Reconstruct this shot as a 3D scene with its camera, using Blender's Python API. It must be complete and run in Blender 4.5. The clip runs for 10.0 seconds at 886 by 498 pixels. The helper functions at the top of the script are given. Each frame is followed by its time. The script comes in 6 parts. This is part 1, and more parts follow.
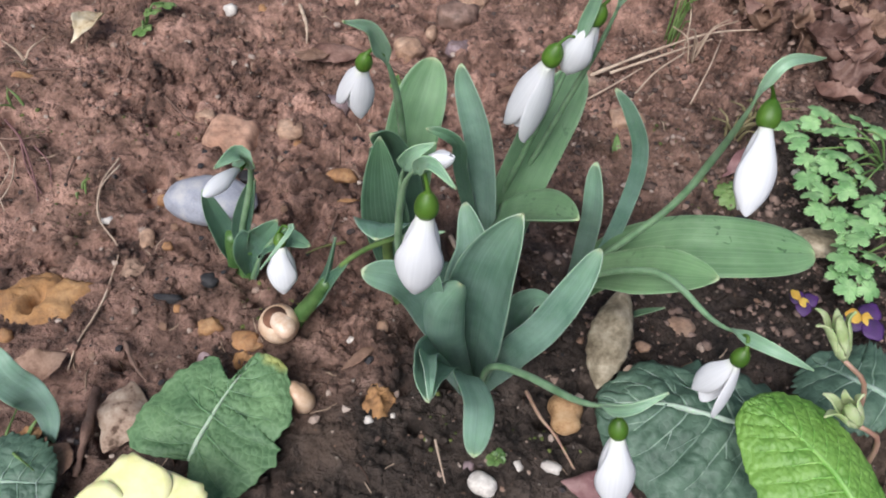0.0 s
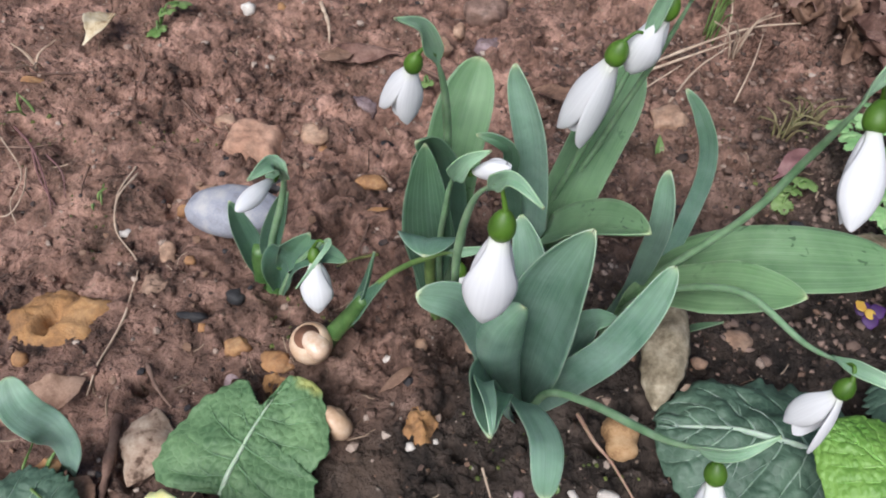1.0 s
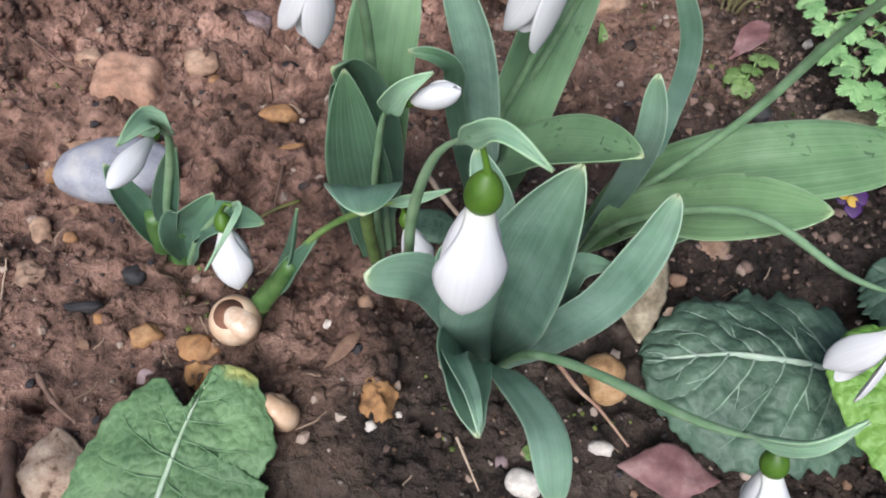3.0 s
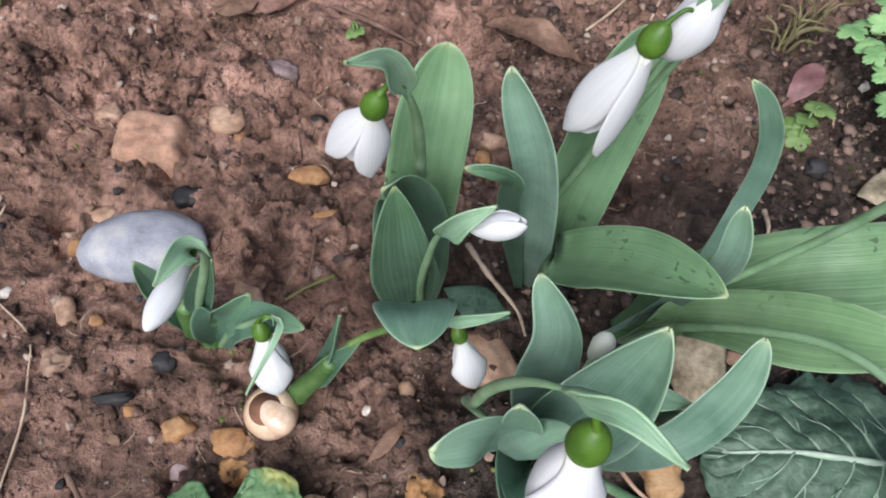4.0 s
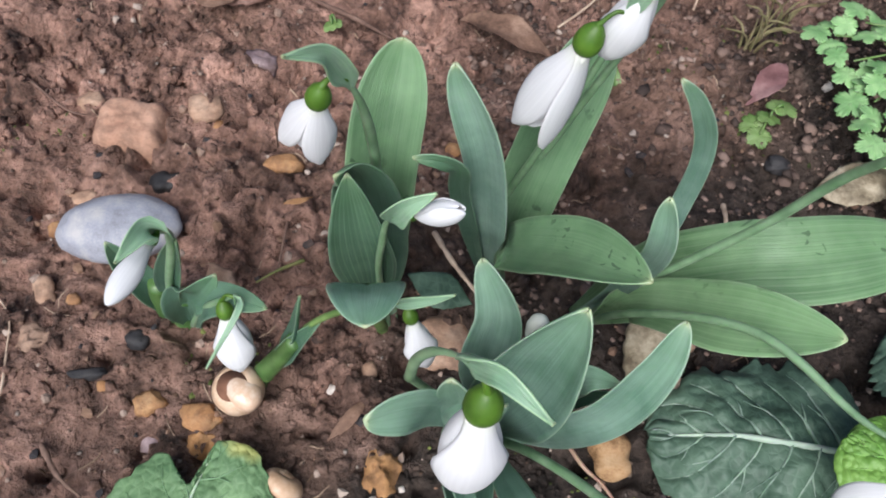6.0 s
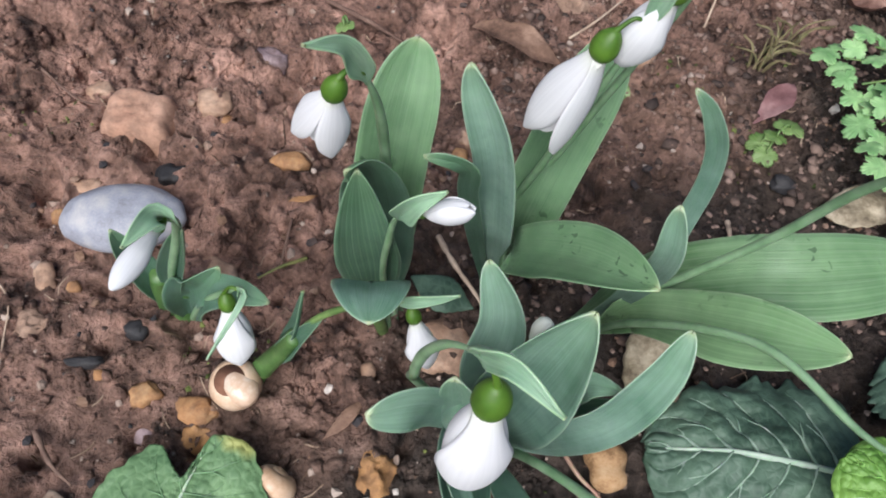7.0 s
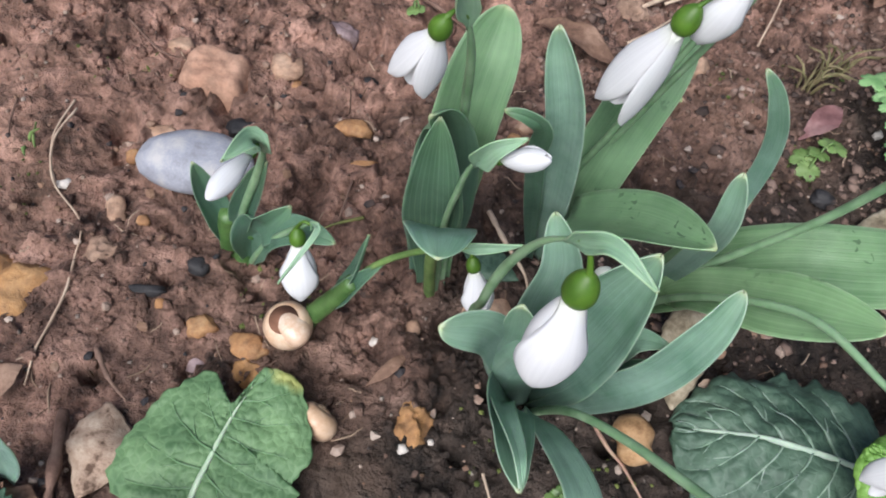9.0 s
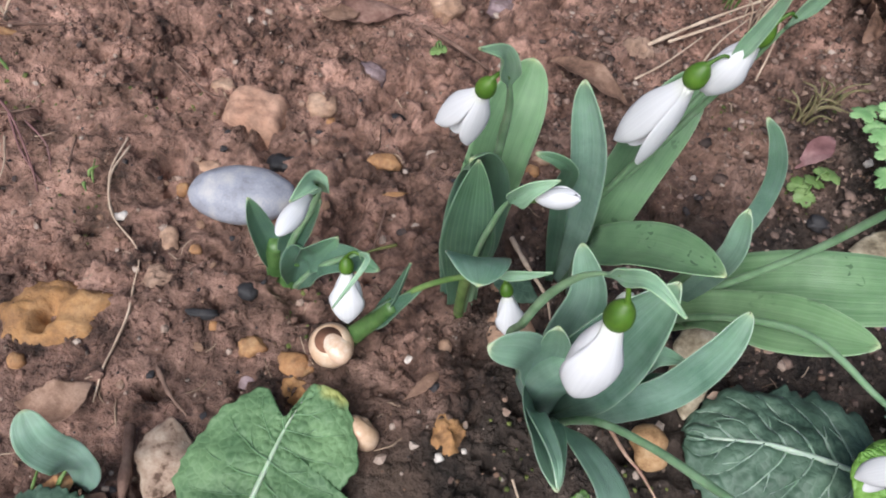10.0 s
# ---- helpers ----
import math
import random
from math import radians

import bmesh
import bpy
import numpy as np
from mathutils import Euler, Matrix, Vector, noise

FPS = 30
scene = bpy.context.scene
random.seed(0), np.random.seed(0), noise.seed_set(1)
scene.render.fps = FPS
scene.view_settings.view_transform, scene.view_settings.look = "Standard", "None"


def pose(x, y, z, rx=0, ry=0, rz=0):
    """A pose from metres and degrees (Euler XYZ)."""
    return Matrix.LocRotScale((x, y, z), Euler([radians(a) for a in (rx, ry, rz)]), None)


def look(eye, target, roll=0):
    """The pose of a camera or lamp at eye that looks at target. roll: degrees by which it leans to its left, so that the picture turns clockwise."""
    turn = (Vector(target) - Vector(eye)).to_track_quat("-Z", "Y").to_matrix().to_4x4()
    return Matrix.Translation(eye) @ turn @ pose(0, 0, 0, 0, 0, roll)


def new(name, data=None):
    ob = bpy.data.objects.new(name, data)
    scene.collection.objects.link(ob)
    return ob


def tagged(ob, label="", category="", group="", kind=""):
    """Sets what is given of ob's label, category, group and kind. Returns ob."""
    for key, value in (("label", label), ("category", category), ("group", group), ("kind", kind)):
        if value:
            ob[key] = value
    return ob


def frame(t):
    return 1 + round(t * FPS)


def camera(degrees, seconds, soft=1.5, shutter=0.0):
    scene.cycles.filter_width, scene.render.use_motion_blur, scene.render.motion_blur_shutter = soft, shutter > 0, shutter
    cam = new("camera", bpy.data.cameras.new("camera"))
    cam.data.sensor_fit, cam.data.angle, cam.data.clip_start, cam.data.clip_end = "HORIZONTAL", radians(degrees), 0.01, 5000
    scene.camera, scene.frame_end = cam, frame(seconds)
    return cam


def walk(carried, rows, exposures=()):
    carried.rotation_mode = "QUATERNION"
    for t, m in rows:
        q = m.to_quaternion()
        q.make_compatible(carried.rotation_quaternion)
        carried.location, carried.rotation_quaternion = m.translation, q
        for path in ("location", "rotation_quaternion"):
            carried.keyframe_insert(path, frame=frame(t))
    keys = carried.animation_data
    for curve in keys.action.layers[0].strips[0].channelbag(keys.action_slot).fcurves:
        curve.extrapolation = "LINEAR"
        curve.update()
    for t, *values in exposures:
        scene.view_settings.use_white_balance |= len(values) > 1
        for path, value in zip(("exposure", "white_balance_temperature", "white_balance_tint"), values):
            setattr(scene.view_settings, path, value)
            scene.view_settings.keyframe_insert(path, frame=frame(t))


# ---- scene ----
cam = camera(60.0, 10.0, soft=1.9)
PATH = [
    (0, (0.0648, 0.0291, 0.3020), (0.0586, 0.2150, 0.0667), 5.05),
    (0.5, (0.0611, 0.0324, 0.3016), (0.0508, 0.2196, 0.0675), 4.68),
    (1, (0.0474, 0.0462, 0.2873), (0.0399, 0.2314, 0.0515), 4.17),
    (1.5, (0.0329, 0.0671, 0.2728), (0.0415, 0.2452, 0.0315), 6.57),
    (2, (0.0357, 0.0765, 0.2551), (0.0556, 0.2395, 0.0040), 7.86),
    (2.2, (0.0341, 0.0787, 0.2557), (0.0569, 0.2439, 0.0064), 8.30),
    (3.3, (0.0401, 0.0994, 0.2553), (0.0645, 0.2483, -0.0039), 6.12),
    (3.5, (0.0339, 0.1123, 0.2486), (0.0570, 0.2596, -0.0118), 5.77),
    (4, (0.0293, 0.1291, 0.2614), (0.0506, 0.2738, -0.0005), 5.51),
    (4.5, (0.0386, 0.1307, 0.2629), (0.0588, 0.2723, -0.0008), 5.27),
    (5, (0.0390, 0.1341, 0.2683), (0.0593, 0.2745, 0.0039), 5.50),
    (5.5, (0.0427, 0.1270, 0.2714), (0.0633, 0.2679, 0.0073), 5.87),
    (7, (0.0391, 0.1191, 0.2687), (0.0615, 0.2652, 0.0076), 9.26),
    (7.5, (0.0424, 0.1170, 0.2749), (0.0646, 0.2654, 0.0151), 10.92),
    (8, (0.0383, 0.1015, 0.2738), (0.0581, 0.2528, 0.0155), 11.78),
    (8.5, (0.0249, 0.0950, 0.2748), (0.0436, 0.2474, 0.0170), 12.96),
    (9, (0.0249, 0.0938, 0.2684), (0.0418, 0.2475, 0.0114), 13.02),
    (9.5, (0.0200, 0.0923, 0.2671), (0.0356, 0.2483, 0.0114), 12.80),
    (10, (0.0101, 0.0821, 0.2916), (0.0272, 0.2413, 0.0379), 12.47),
]
walk(cam, [(t, look(eye, target, roll)) for t, eye, target, roll in PATH],
     exposures=[(0.0, 0.47, 5850, 7), (1.0, 0.47, 5850, 7), (2.2, 0.53, 5850, 7), (4.0, 0.58, 5850, 7), (10.0, 0.58, 5850, 7)])

# ---- light: a bright overcast sky ----
world = bpy.data.worlds.new("overcast_sky")
scene.world = world
world.use_nodes = True
wn = world.node_tree.nodes
sky = wn.new("ShaderNodeTexSky")
sky.sky_type = "NISHITA"
sky.sun_disc = False
sky.sun_elevation = radians(53)
sky.sun_rotation = radians(204)
sky.air_density = 1.0
sky.dust_density = 6.0
sky.ozone_density = 1.0
wn["Background"].inputs["Strength"].default_value = 0.062
world.node_tree.links.new(sky.outputs["Color"], wn["Background"].inputs["Color"])
sun = new("sun", bpy.data.lights.new("sun", "SUN"))
sun.data.energy = 2.75
sun.data.angle = radians(42)
sun.data.color = (1.0, 0.95, 0.9)
sun.matrix_world = look((-0.32, -0.62, 1.2), (0.05, 0.2, 0.0))

# ---- materials ----


def material(name):
    m = bpy.data.materials.new(name)
    m.use_nodes = True
    nt = m.node_tree
    return m, nt, nt.nodes["Principled BSDF"]


def node(nt, kind, **values):
    n = nt.nodes.new(kind)
    for k, v in values.items():
        n.inputs[k].default_value = v
    return n


def ramp(nt, fac, stops):
    r = nt.nodes.new("ShaderNodeValToRGB")
    e = r.color_ramp.elements
    while len(e) < len(stops):
        e.new(0.5)
    for i, (p, c) in enumerate(stops):
        e[i].position = p
        e[i].color = (*c, 1)
    nt.links.new(fac, r.inputs["Fac"])
    return r.outputs["Color"]


def noise_tex(nt, scale, detail=4.0, rough=0.55, coord="Object"):
    tc = nt.nodes.new("ShaderNodeTexCoord")
    n = node(nt, "ShaderNodeTexNoise", Scale=scale, Detail=detail, Roughness=rough)
    nt.links.new(tc.outputs[coord], n.inputs["Vector"])
    return n


def mix(nt, fac, a, b, blend="MIX"):
    m = nt.nodes.new("ShaderNodeMix")
    m.data_type = "RGBA"
    m.blend_type = blend
    for sock, v in ((m.inputs[0], fac), (m.inputs[6], a), (m.inputs[7], b)):
        if isinstance(v, (int, float)):
            sock.default_value = v
        elif isinstance(v, tuple):
            sock.default_value = (*v, 1)
        else:
            nt.links.new(v, sock)
    return m.outputs[2]


def maths(nt, op, a, b=0.0, c=0.0):
    m = nt.nodes.new("ShaderNodeMath")
    m.operation = op
    for sock, v in zip(m.inputs, (a, b, c)):
        if isinstance(v, (int, float)):
            sock.default_value = v
        else:
            nt.links.new(v, sock)
    return m.outputs[0]


def bump(nt, bsdf, height, strength, distance):
    b = node(nt, "ShaderNodeBump", Strength=strength, Distance=distance)
    nt.links.new(height, b.inputs["Height"])
    nt.links.new(b.outputs["Normal"], bsdf.inputs["Normal"])
    return b


def grainy(name, stops, scale, rough=0.85, fine=900.0, strength=0.5, distance=0.0006, island=0.0, spec=0.3, dirt=0.0):
    """A mottled mineral or dead-plant surface: broad mottling, fine grain, relief; island varies loose pieces."""
    m, nt, bsdf = material(name)
    broad = noise_tex(nt, scale, 5)
    grain = noise_tex(nt, fine, 3, 0.7)
    f = maths(nt, "ADD", maths(nt, "MULTIPLY", broad.outputs["Fac"], 0.75), maths(nt, "MULTIPLY", grain.outputs["Fac"], 0.25))
    if island:
        geo = nt.nodes.new("ShaderNodeNewGeometry")
        f = maths(nt, "ADD", f, maths(nt, "MULTIPLY", maths(nt, "SUBTRACT", geo.outputs["Random Per Island"], 0.5), island))
    col = ramp(nt, f, stops)
    if dirt:
        smear = noise_tex(nt, 210.0, 5, 0.65)
        col = mix(nt, maths(nt, "MULTIPLY", ramp(nt, smear.outputs["Fac"], [(0.42, (0, 0, 0)), (0.62, (1, 1, 1))]), dirt), col, (0.1, 0.064, 0.05))
    nt.links.new(col, bsdf.inputs["Base Color"])
    bsdf.inputs["Roughness"].default_value = rough
    bsdf.inputs["Specular IOR Level"].default_value = spec
    bump(nt, bsdf, grain.outputs["Fac"], strength, distance)
    return m


def soil_material():
    m, nt, bsdf = material("damp_soil")
    tc = nt.nodes.new("ShaderNodeTexCoord")
    broad = noise_tex(nt, 9.0, 4)
    lump = noise_tex(nt, 38.0, 3, 0.5)
    mid = noise_tex(nt, 120.0, 6, 0.6)
    fine = noise_tex(nt, 620.0, 4, 0.7)
    speck = node(nt, "ShaderNodeTexVoronoi", Scale=230.0)
    nt.links.new(tc.outputs["Object"], speck.inputs["Vector"])
    f = maths(nt, "ADD", maths(nt, "MULTIPLY", mid.outputs["Fac"], 0.42), maths(nt, "ADD", maths(nt, "MULTIPLY", fine.outputs["Fac"], 0.2), maths(nt, "MULTIPLY", lump.outputs["Fac"], 0.38)))
    col = ramp(nt, f, [(0.36, (0.005, 0.0036, 0.003)), (0.43, (0.0235, 0.0162, 0.0127)), (0.51, (0.056, 0.0395, 0.0313)), (0.63, (0.122, 0.09, 0.0735))])
    # drier, paler earth towards the back of the bed; the front's shade is painted in too; slow patches further off
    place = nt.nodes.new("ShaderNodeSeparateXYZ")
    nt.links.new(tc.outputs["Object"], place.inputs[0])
    shade_slope = maths(nt, "SUBTRACT", maths(nt, "MULTIPLY", place.outputs[1], 2.6), maths(nt, "MULTIPLY", place.outputs[0], 2.3))
    shade_slope = maths(nt, "MAXIMUM", maths(nt, "MINIMUM", maths(nt, "MULTIPLY", shade_slope, 1.3), 1.5), 0.2)
    shade_slope = maths(nt, "MULTIPLY", maths(nt, "SINE", shade_slope), 0.77)
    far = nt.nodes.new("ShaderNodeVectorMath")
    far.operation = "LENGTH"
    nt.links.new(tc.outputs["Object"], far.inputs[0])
    shade_slope = mix(nt, ramp(nt, maths(nt, "MULTIPLY", far.outputs["Value"], 0.5), [(0.25, (0, 0, 0)), (0.9, (1, 1, 1))]), shade_slope, (0.42, 0.42, 0.42))
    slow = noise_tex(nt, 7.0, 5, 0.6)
    # one mask for both: dry earth, and the shade put into the front's colour
    dry = ramp(nt, maths(nt, "ADD", maths(nt, "MULTIPLY", shade_slope, 0.6), maths(nt, "MULTIPLY", slow.outputs["Fac"], 0.72)), [(0.57, (0, 0, 0)), (0.77, (1, 1, 1))])
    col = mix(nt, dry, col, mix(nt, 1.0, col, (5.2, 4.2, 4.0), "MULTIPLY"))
    # clay-coloured and dark damp patches
    clay = ramp(nt, broad.outputs["Fac"], [(0.52, (0, 0, 0)), (0.66, (1, 1, 1))])
    col = mix(nt, maths(nt, "MULTIPLY", clay, 0.22), col, (0.27, 0.17, 0.115))
    damp = noise_tex(nt, 21.0, 4)
    wet = ramp(nt, damp.outputs["Fac"], [(0.5, (0, 0, 0)), (0.68, (1, 1, 1))])
    col = mix(nt, maths(nt, "MULTIPLY", wet, 0.5), col, mix(nt, 1.0, col, (0.5, 0.48, 0.47), "MULTIPLY"))
    # grit: scattered pale, orange and black grains
    keep = ramp(nt, speck.outputs["Distance"], [(0.14, (1, 1, 1)), (0.26, (0, 0, 0))])
    sep = nt.nodes.new("ShaderNodeSeparateColor")
    nt.links.new(speck.outputs["Color"], sep.inputs[0])
    some = maths(nt, "MULTIPLY", keep, maths(nt, "GREATER_THAN", sep.outputs[0], 0.84))
    grit = ramp(nt, sep.outputs[1], [(0.0, (0.03, 0.025, 0.025)), (0.3, (0.2, 0.12, 0.075)), (0.7, (0.36, 0.27, 0.21)), (1.0, (0.5, 0.44, 0.39))])
    col = mix(nt, maths(nt, "MULTIPLY", some, 0.8), col, grit)
    nt.links.new(col, bsdf.inputs["Base Color"])
    r = ramp(nt, damp.outputs["Fac"], [(0.35, (0.8, 0.8, 0.8)), (0.7, (0.36, 0.36, 0.36))])
    nt.links.new(r, bsdf.inputs["Roughness"])
    bsdf.inputs["Specular IOR Level"].default_value = 0.35
    h = maths(nt, "ADD", maths(nt, "MULTIPLY", mid.outputs["Fac"], 0.75), maths(nt, "ADD", maths(nt, "MULTIPLY", fine.outputs["Fac"], 0.3), maths(nt, "MULTIPLY", some, 0.2)))
    bump(nt, bsdf, h, 1.0, 0.0075)
    return m


def blade_material(name, dark, light, edge, rough=0.4, veins=40.0, stripe=0.0, scuffs=0.12):
    """A smooth parallel-veined leaf with a waxy bloom; the UV runs across and along the blade."""
    m, nt, bsdf = material(name)
    uv = nt.nodes.new("ShaderNodeUVMap")
    sep = nt.nodes.new("ShaderNodeSeparateXYZ")
    nt.links.new(uv.outputs["UV"], sep.inputs[0])
    stretch = nt.nodes.new("ShaderNodeMapping")
    stretch.inputs["Scale"].default_value = (veins, 1.6, 1.0)
    nt.links.new(uv.outputs["UV"], stretch.inputs["Vector"])
    lines = node(nt, "ShaderNodeTexNoise", Scale=1.0, Detail=3.0, Roughness=0.6)
    nt.links.new(stretch.outputs["Vector"], lines.inputs["Vector"])
    blot = noise_tex(nt, 70.0, 4)
    hair = nt.nodes.new("ShaderNodeMapping")
    hair.inputs["Scale"].default_value = (veins * 3.2, 3.0, 1.0)
    nt.links.new(uv.outputs["UV"], hair.inputs["Vector"])
    thin = node(nt, "ShaderNodeTexNoise", Scale=1.0, Detail=2.0, Roughness=0.5)
    nt.links.new(hair.outputs["Vector"], thin.inputs["Vector"])
    f = maths(nt, "ADD", maths(nt, "MULTIPLY", lines.outputs["Fac"], 0.28), maths(nt, "ADD", maths(nt, "MULTIPLY", blot.outputs["Fac"], 0.47), maths(nt, "MULTIPLY", thin.outputs["Fac"], 0.25)))
    info = nt.nodes.new("ShaderNodeObjectInfo")
    f = maths(nt, "ADD", f, maths(nt, "MULTIPLY", maths(nt, "SUBTRACT", info.outputs["Random"], 0.5), 0.12))
    col = ramp(nt, f, [(0.33, dark), (0.5, tuple((a + b) / 2 for a, b in zip(dark, light))), (0.66, light)])
    # yellowish green towards the tip, pale bloomed margin
    tip = maths(nt, "POWER", sep.outputs[1], 6.0)
    col = mix(nt, maths(nt, "MULTIPLY", tip, 0.3), col, (0.2, 0.36, 0.15))
    col = mix(nt, maths(nt, "MULTIPLY", maths(nt, "POWER", sep.outputs[1], 160.0), 0.7), col, (0.5, 0.52, 0.28))
    across = maths(nt, "ABSOLUTE", maths(nt, "SUBTRACT", maths(nt, "MULTIPLY", sep.outputs[0], 2.0), 1.0))
    rim = ramp(nt, across, [(0.965, (0, 0, 0)), (0.998, (1, 1, 1))])
    col = mix(nt, maths(nt, "MULTIPLY", rim, 0.42), col, edge)
    # pale lines along the veins
    if stripe:
        wave = maths(nt, "SINE", maths(nt, "MULTIPLY", sep.outputs[0], 68.0))
        col = mix(nt, maths(nt, "MULTIPLY", ramp(nt, wave, [(0.55, (0, 0, 0)), (0.95, (1, 1, 1))]), stripe), col, edge)
    # a few short dark scuffs, in loose groups
    dash = nt.nodes.new("ShaderNodeMapping")
    dash.inputs["Scale"].default_value = (9.0, 44.0, 1.0)
    dash.inputs["Rotation"].default_value = (0.0, 0.0, 0.5)
    nt.links.new(uv.outputs["UV"], dash.inputs["Vector"])
    streak = node(nt, "ShaderNodeTexNoise", Scale=1.0, Detail=1.0, Roughness=0.4, Distortion=0.6)
    nt.links.new(dash.outputs["Vector"], streak.inputs["Vector"])
    group = noise_tex(nt, 40.0, 1)
    mark = maths(nt, "MULTIPLY", ramp(nt, group.outputs["Fac"], [(0.54, (0, 0, 0)), (0.6, (1, 1, 1))]), ramp(nt, streak.outputs["Fac"], [(0.61, (0, 0, 0)), (0.65, (1, 1, 1))]))
    col = mix(nt, maths(nt, "MULTIPLY", mark, scuffs), col, tuple(c * 0.55 for c in dark))
    nt.links.new(col, bsdf.inputs["Base Color"])
    bsdf.inputs["Roughness"].default_value = rough
    bsdf.inputs["Specular IOR Level"].default_value = 0.45
    bsdf.inputs["Subsurface Weight"].default_value = 0.12
    bsdf.inputs["Subsurface Radius"].default_value = (0.3, 0.8, 0.2)
    bsdf.inputs["Subsurface Scale"].default_value = 0.002
    bump(nt, bsdf, maths(nt, "ADD", lines.outputs["Fac"], maths(nt, "MULTIPLY", thin.outputs["Fac"], 0.4)), 0.28, 0.001)
    return m


def petal_material():
    m, nt, bsdf = material("white_petal")
    uv = nt.nodes.new("ShaderNodeUVMap")
    st = nt.nodes.new("ShaderNodeMapping")
    st.inputs["Scale"].default_value = (18.0, 1.2, 1.0)
    nt.links.new(uv.outputs["UV"], st.inputs["Vector"])
    lines = node(nt, "ShaderNodeTexNoise", Scale=1.0, Detail=2.0)
    nt.links.new(st.outputs["Vector"], lines.inputs["Vector"])
    col = ramp(nt, lines.outputs["Fac"], [(0.35, (0.75, 0.742, 0.765)), (0.65, (0.8, 0.792, 0.815))])
    sep = nt.nodes.new("ShaderNodeSeparateXYZ")
    nt.links.new(uv.outputs["UV"], sep.inputs[0])
    col = mix(nt, maths(nt, "MULTIPLY", ramp(nt, sep.outputs[1], [(0.0, (1, 1, 1)), (0.16, (0, 0, 0))]), 0.4), col, (0.66, 0.7, 0.46))
    nt.links.new(col, bsdf.inputs["Base Color"])
    bsdf.inputs["Roughness"].default_value = 0.6
    bsdf.inputs["Specular IOR Level"].default_value = 0.25
    # thin petals let light through
    through_light = nt.nodes.new("ShaderNodeBsdfTranslucent")
    nt.links.new(col, through_light.inputs["Color"])
    both = nt.nodes.new("ShaderNodeMixShader")
    both.inputs[0].default_value = 0.2
    nt.links.new(bsdf.outputs[0], both.inputs[1])
    nt.links.new(through_light.outputs[0], both.inputs[2])
    nt.links.new(both.outputs[0], nt.nodes["Material Output"].inputs["Surface"])
    bump(nt, bsdf, lines.outputs["Fac"], 0.06, 0.0003)
    return m


def stem_material(name, dark, light, rough=0.4):
    m, nt, bsdf = material(name)
    n = noise_tex(nt, 120.0, 4)
    nt.links.new(ramp(nt, n.outputs["Fac"], [(0.35, dark), (0.65, light)]), bsdf.inputs["Base Color"])
    bsdf.inputs["Roughness"].default_value = rough
    bsdf.inputs["Subsurface Weight"].default_value = 0.15
    bsdf.inputs["Subsurface Radius"].default_value = (0.3, 0.8, 0.2)
    bsdf.inputs["Subsurface Scale"].default_value = 0.002
    fine = noise_tex(nt, 700.0, 2)
    bump(nt, bsdf, fine.outputs["Fac"], 0.2, 0.0003)
    return m


def crinkled_material(name, dark, light, vein, rough=0.5, spots=0.0):
    """A net-veined, crinkled leaf. UV: u across from the midrib's left to right edge, v along it."""
    m, nt, bsdf = material(name)
    tc = nt.nodes.new("ShaderNodeTexCoord")
    net = node(nt, "ShaderNodeTexVoronoi", Scale=330.0)
    net.feature = "DISTANCE_TO_EDGE"
    nt.links.new(tc.outputs["Object"], net.inputs["Vector"])
    cells = ramp(nt, net.outputs["Distance"], [(0.02, (1, 1, 1)), (0.22, (0, 0, 0))])
    mott = noise_tex(nt, 60.0, 5)
    col = ramp(nt, mott.outputs["Fac"], [(0.35, dark), (0.68, light)])
    col = mix(nt, maths(nt, "MULTIPLY", cells, 0.2), col, tuple(0.55 * (p + q) for p, q in zip(light, vein)))
    if spots:
        sp = noise_tex(nt, 26.0, 3)
        s = ramp(nt, sp.outputs["Fac"], [(0.62, (0, 0, 0)), (0.7, (1, 1, 1))])
        col = mix(nt, maths(nt, "MULTIPLY", s, spots), col, (0.42, 0.38, 0.1))
    nt.links.new(col, bsdf.inputs["Base Color"])
    bsdf.inputs["Roughness"].default_value = rough
    bsdf.inputs["Specular IOR Level"].default_value = 0.4
    h = maths(nt, "SUBTRACT", 1.0, maths(nt, "MULTIPLY", cells, 0.5))
    bump(nt, bsdf, h, 0.25, 0.0008)
    return m


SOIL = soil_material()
BLADE = blade_material("glaucous_blade", (0.078, 0.153, 0.113), (0.265, 0.388, 0.318), (0.5, 0.6, 0.46))
BLADE_GREEN = blade_material("green_blade", (0.06, 0.127, 0.062), (0.195, 0.315, 0.17), (0.42, 0.54, 0.36), scuffs=0.75)
BLADE_LIGHT = blade_material("light_green_blade", (0.088, 0.172, 0.074), (0.245, 0.38, 0.2), (0.46, 0.58, 0.38), stripe=0.1, scuffs=0.8)
BLADE_STRIPED = blade_material("striped_blade", (0.026, 0.066, 0.04), (0.1, 0.185, 0.12), (0.3, 0.42, 0.3), stripe=0.15)
BLADE_DARK = blade_material("dark_blade", (0.03, 0.074, 0.05), (0.118, 0.21, 0.148), (0.3, 0.4, 0.28))
SPATHE = blade_material("spathe_green", (0.13, 0.24, 0.15), (0.3, 0.44, 0.3), (0.42, 0.56, 0.34), veins=7.0)
STEM = stem_material("scape_green", (0.15, 0.255, 0.135), (0.255, 0.385, 0.225))
OVARY = stem_material("ovary_green", (0.04, 0.095, 0.006), (0.09, 0.18, 0.016), 0.5)
STEM_OLIVE = stem_material("olive_stalk", (0.11, 0.12, 0.03), (0.22, 0.21, 0.07), 0.6)
SHOOT = stem_material("green_shoot", (0.045, 0.1, 0.026), (0.11, 0.2, 0.06), 0.42)
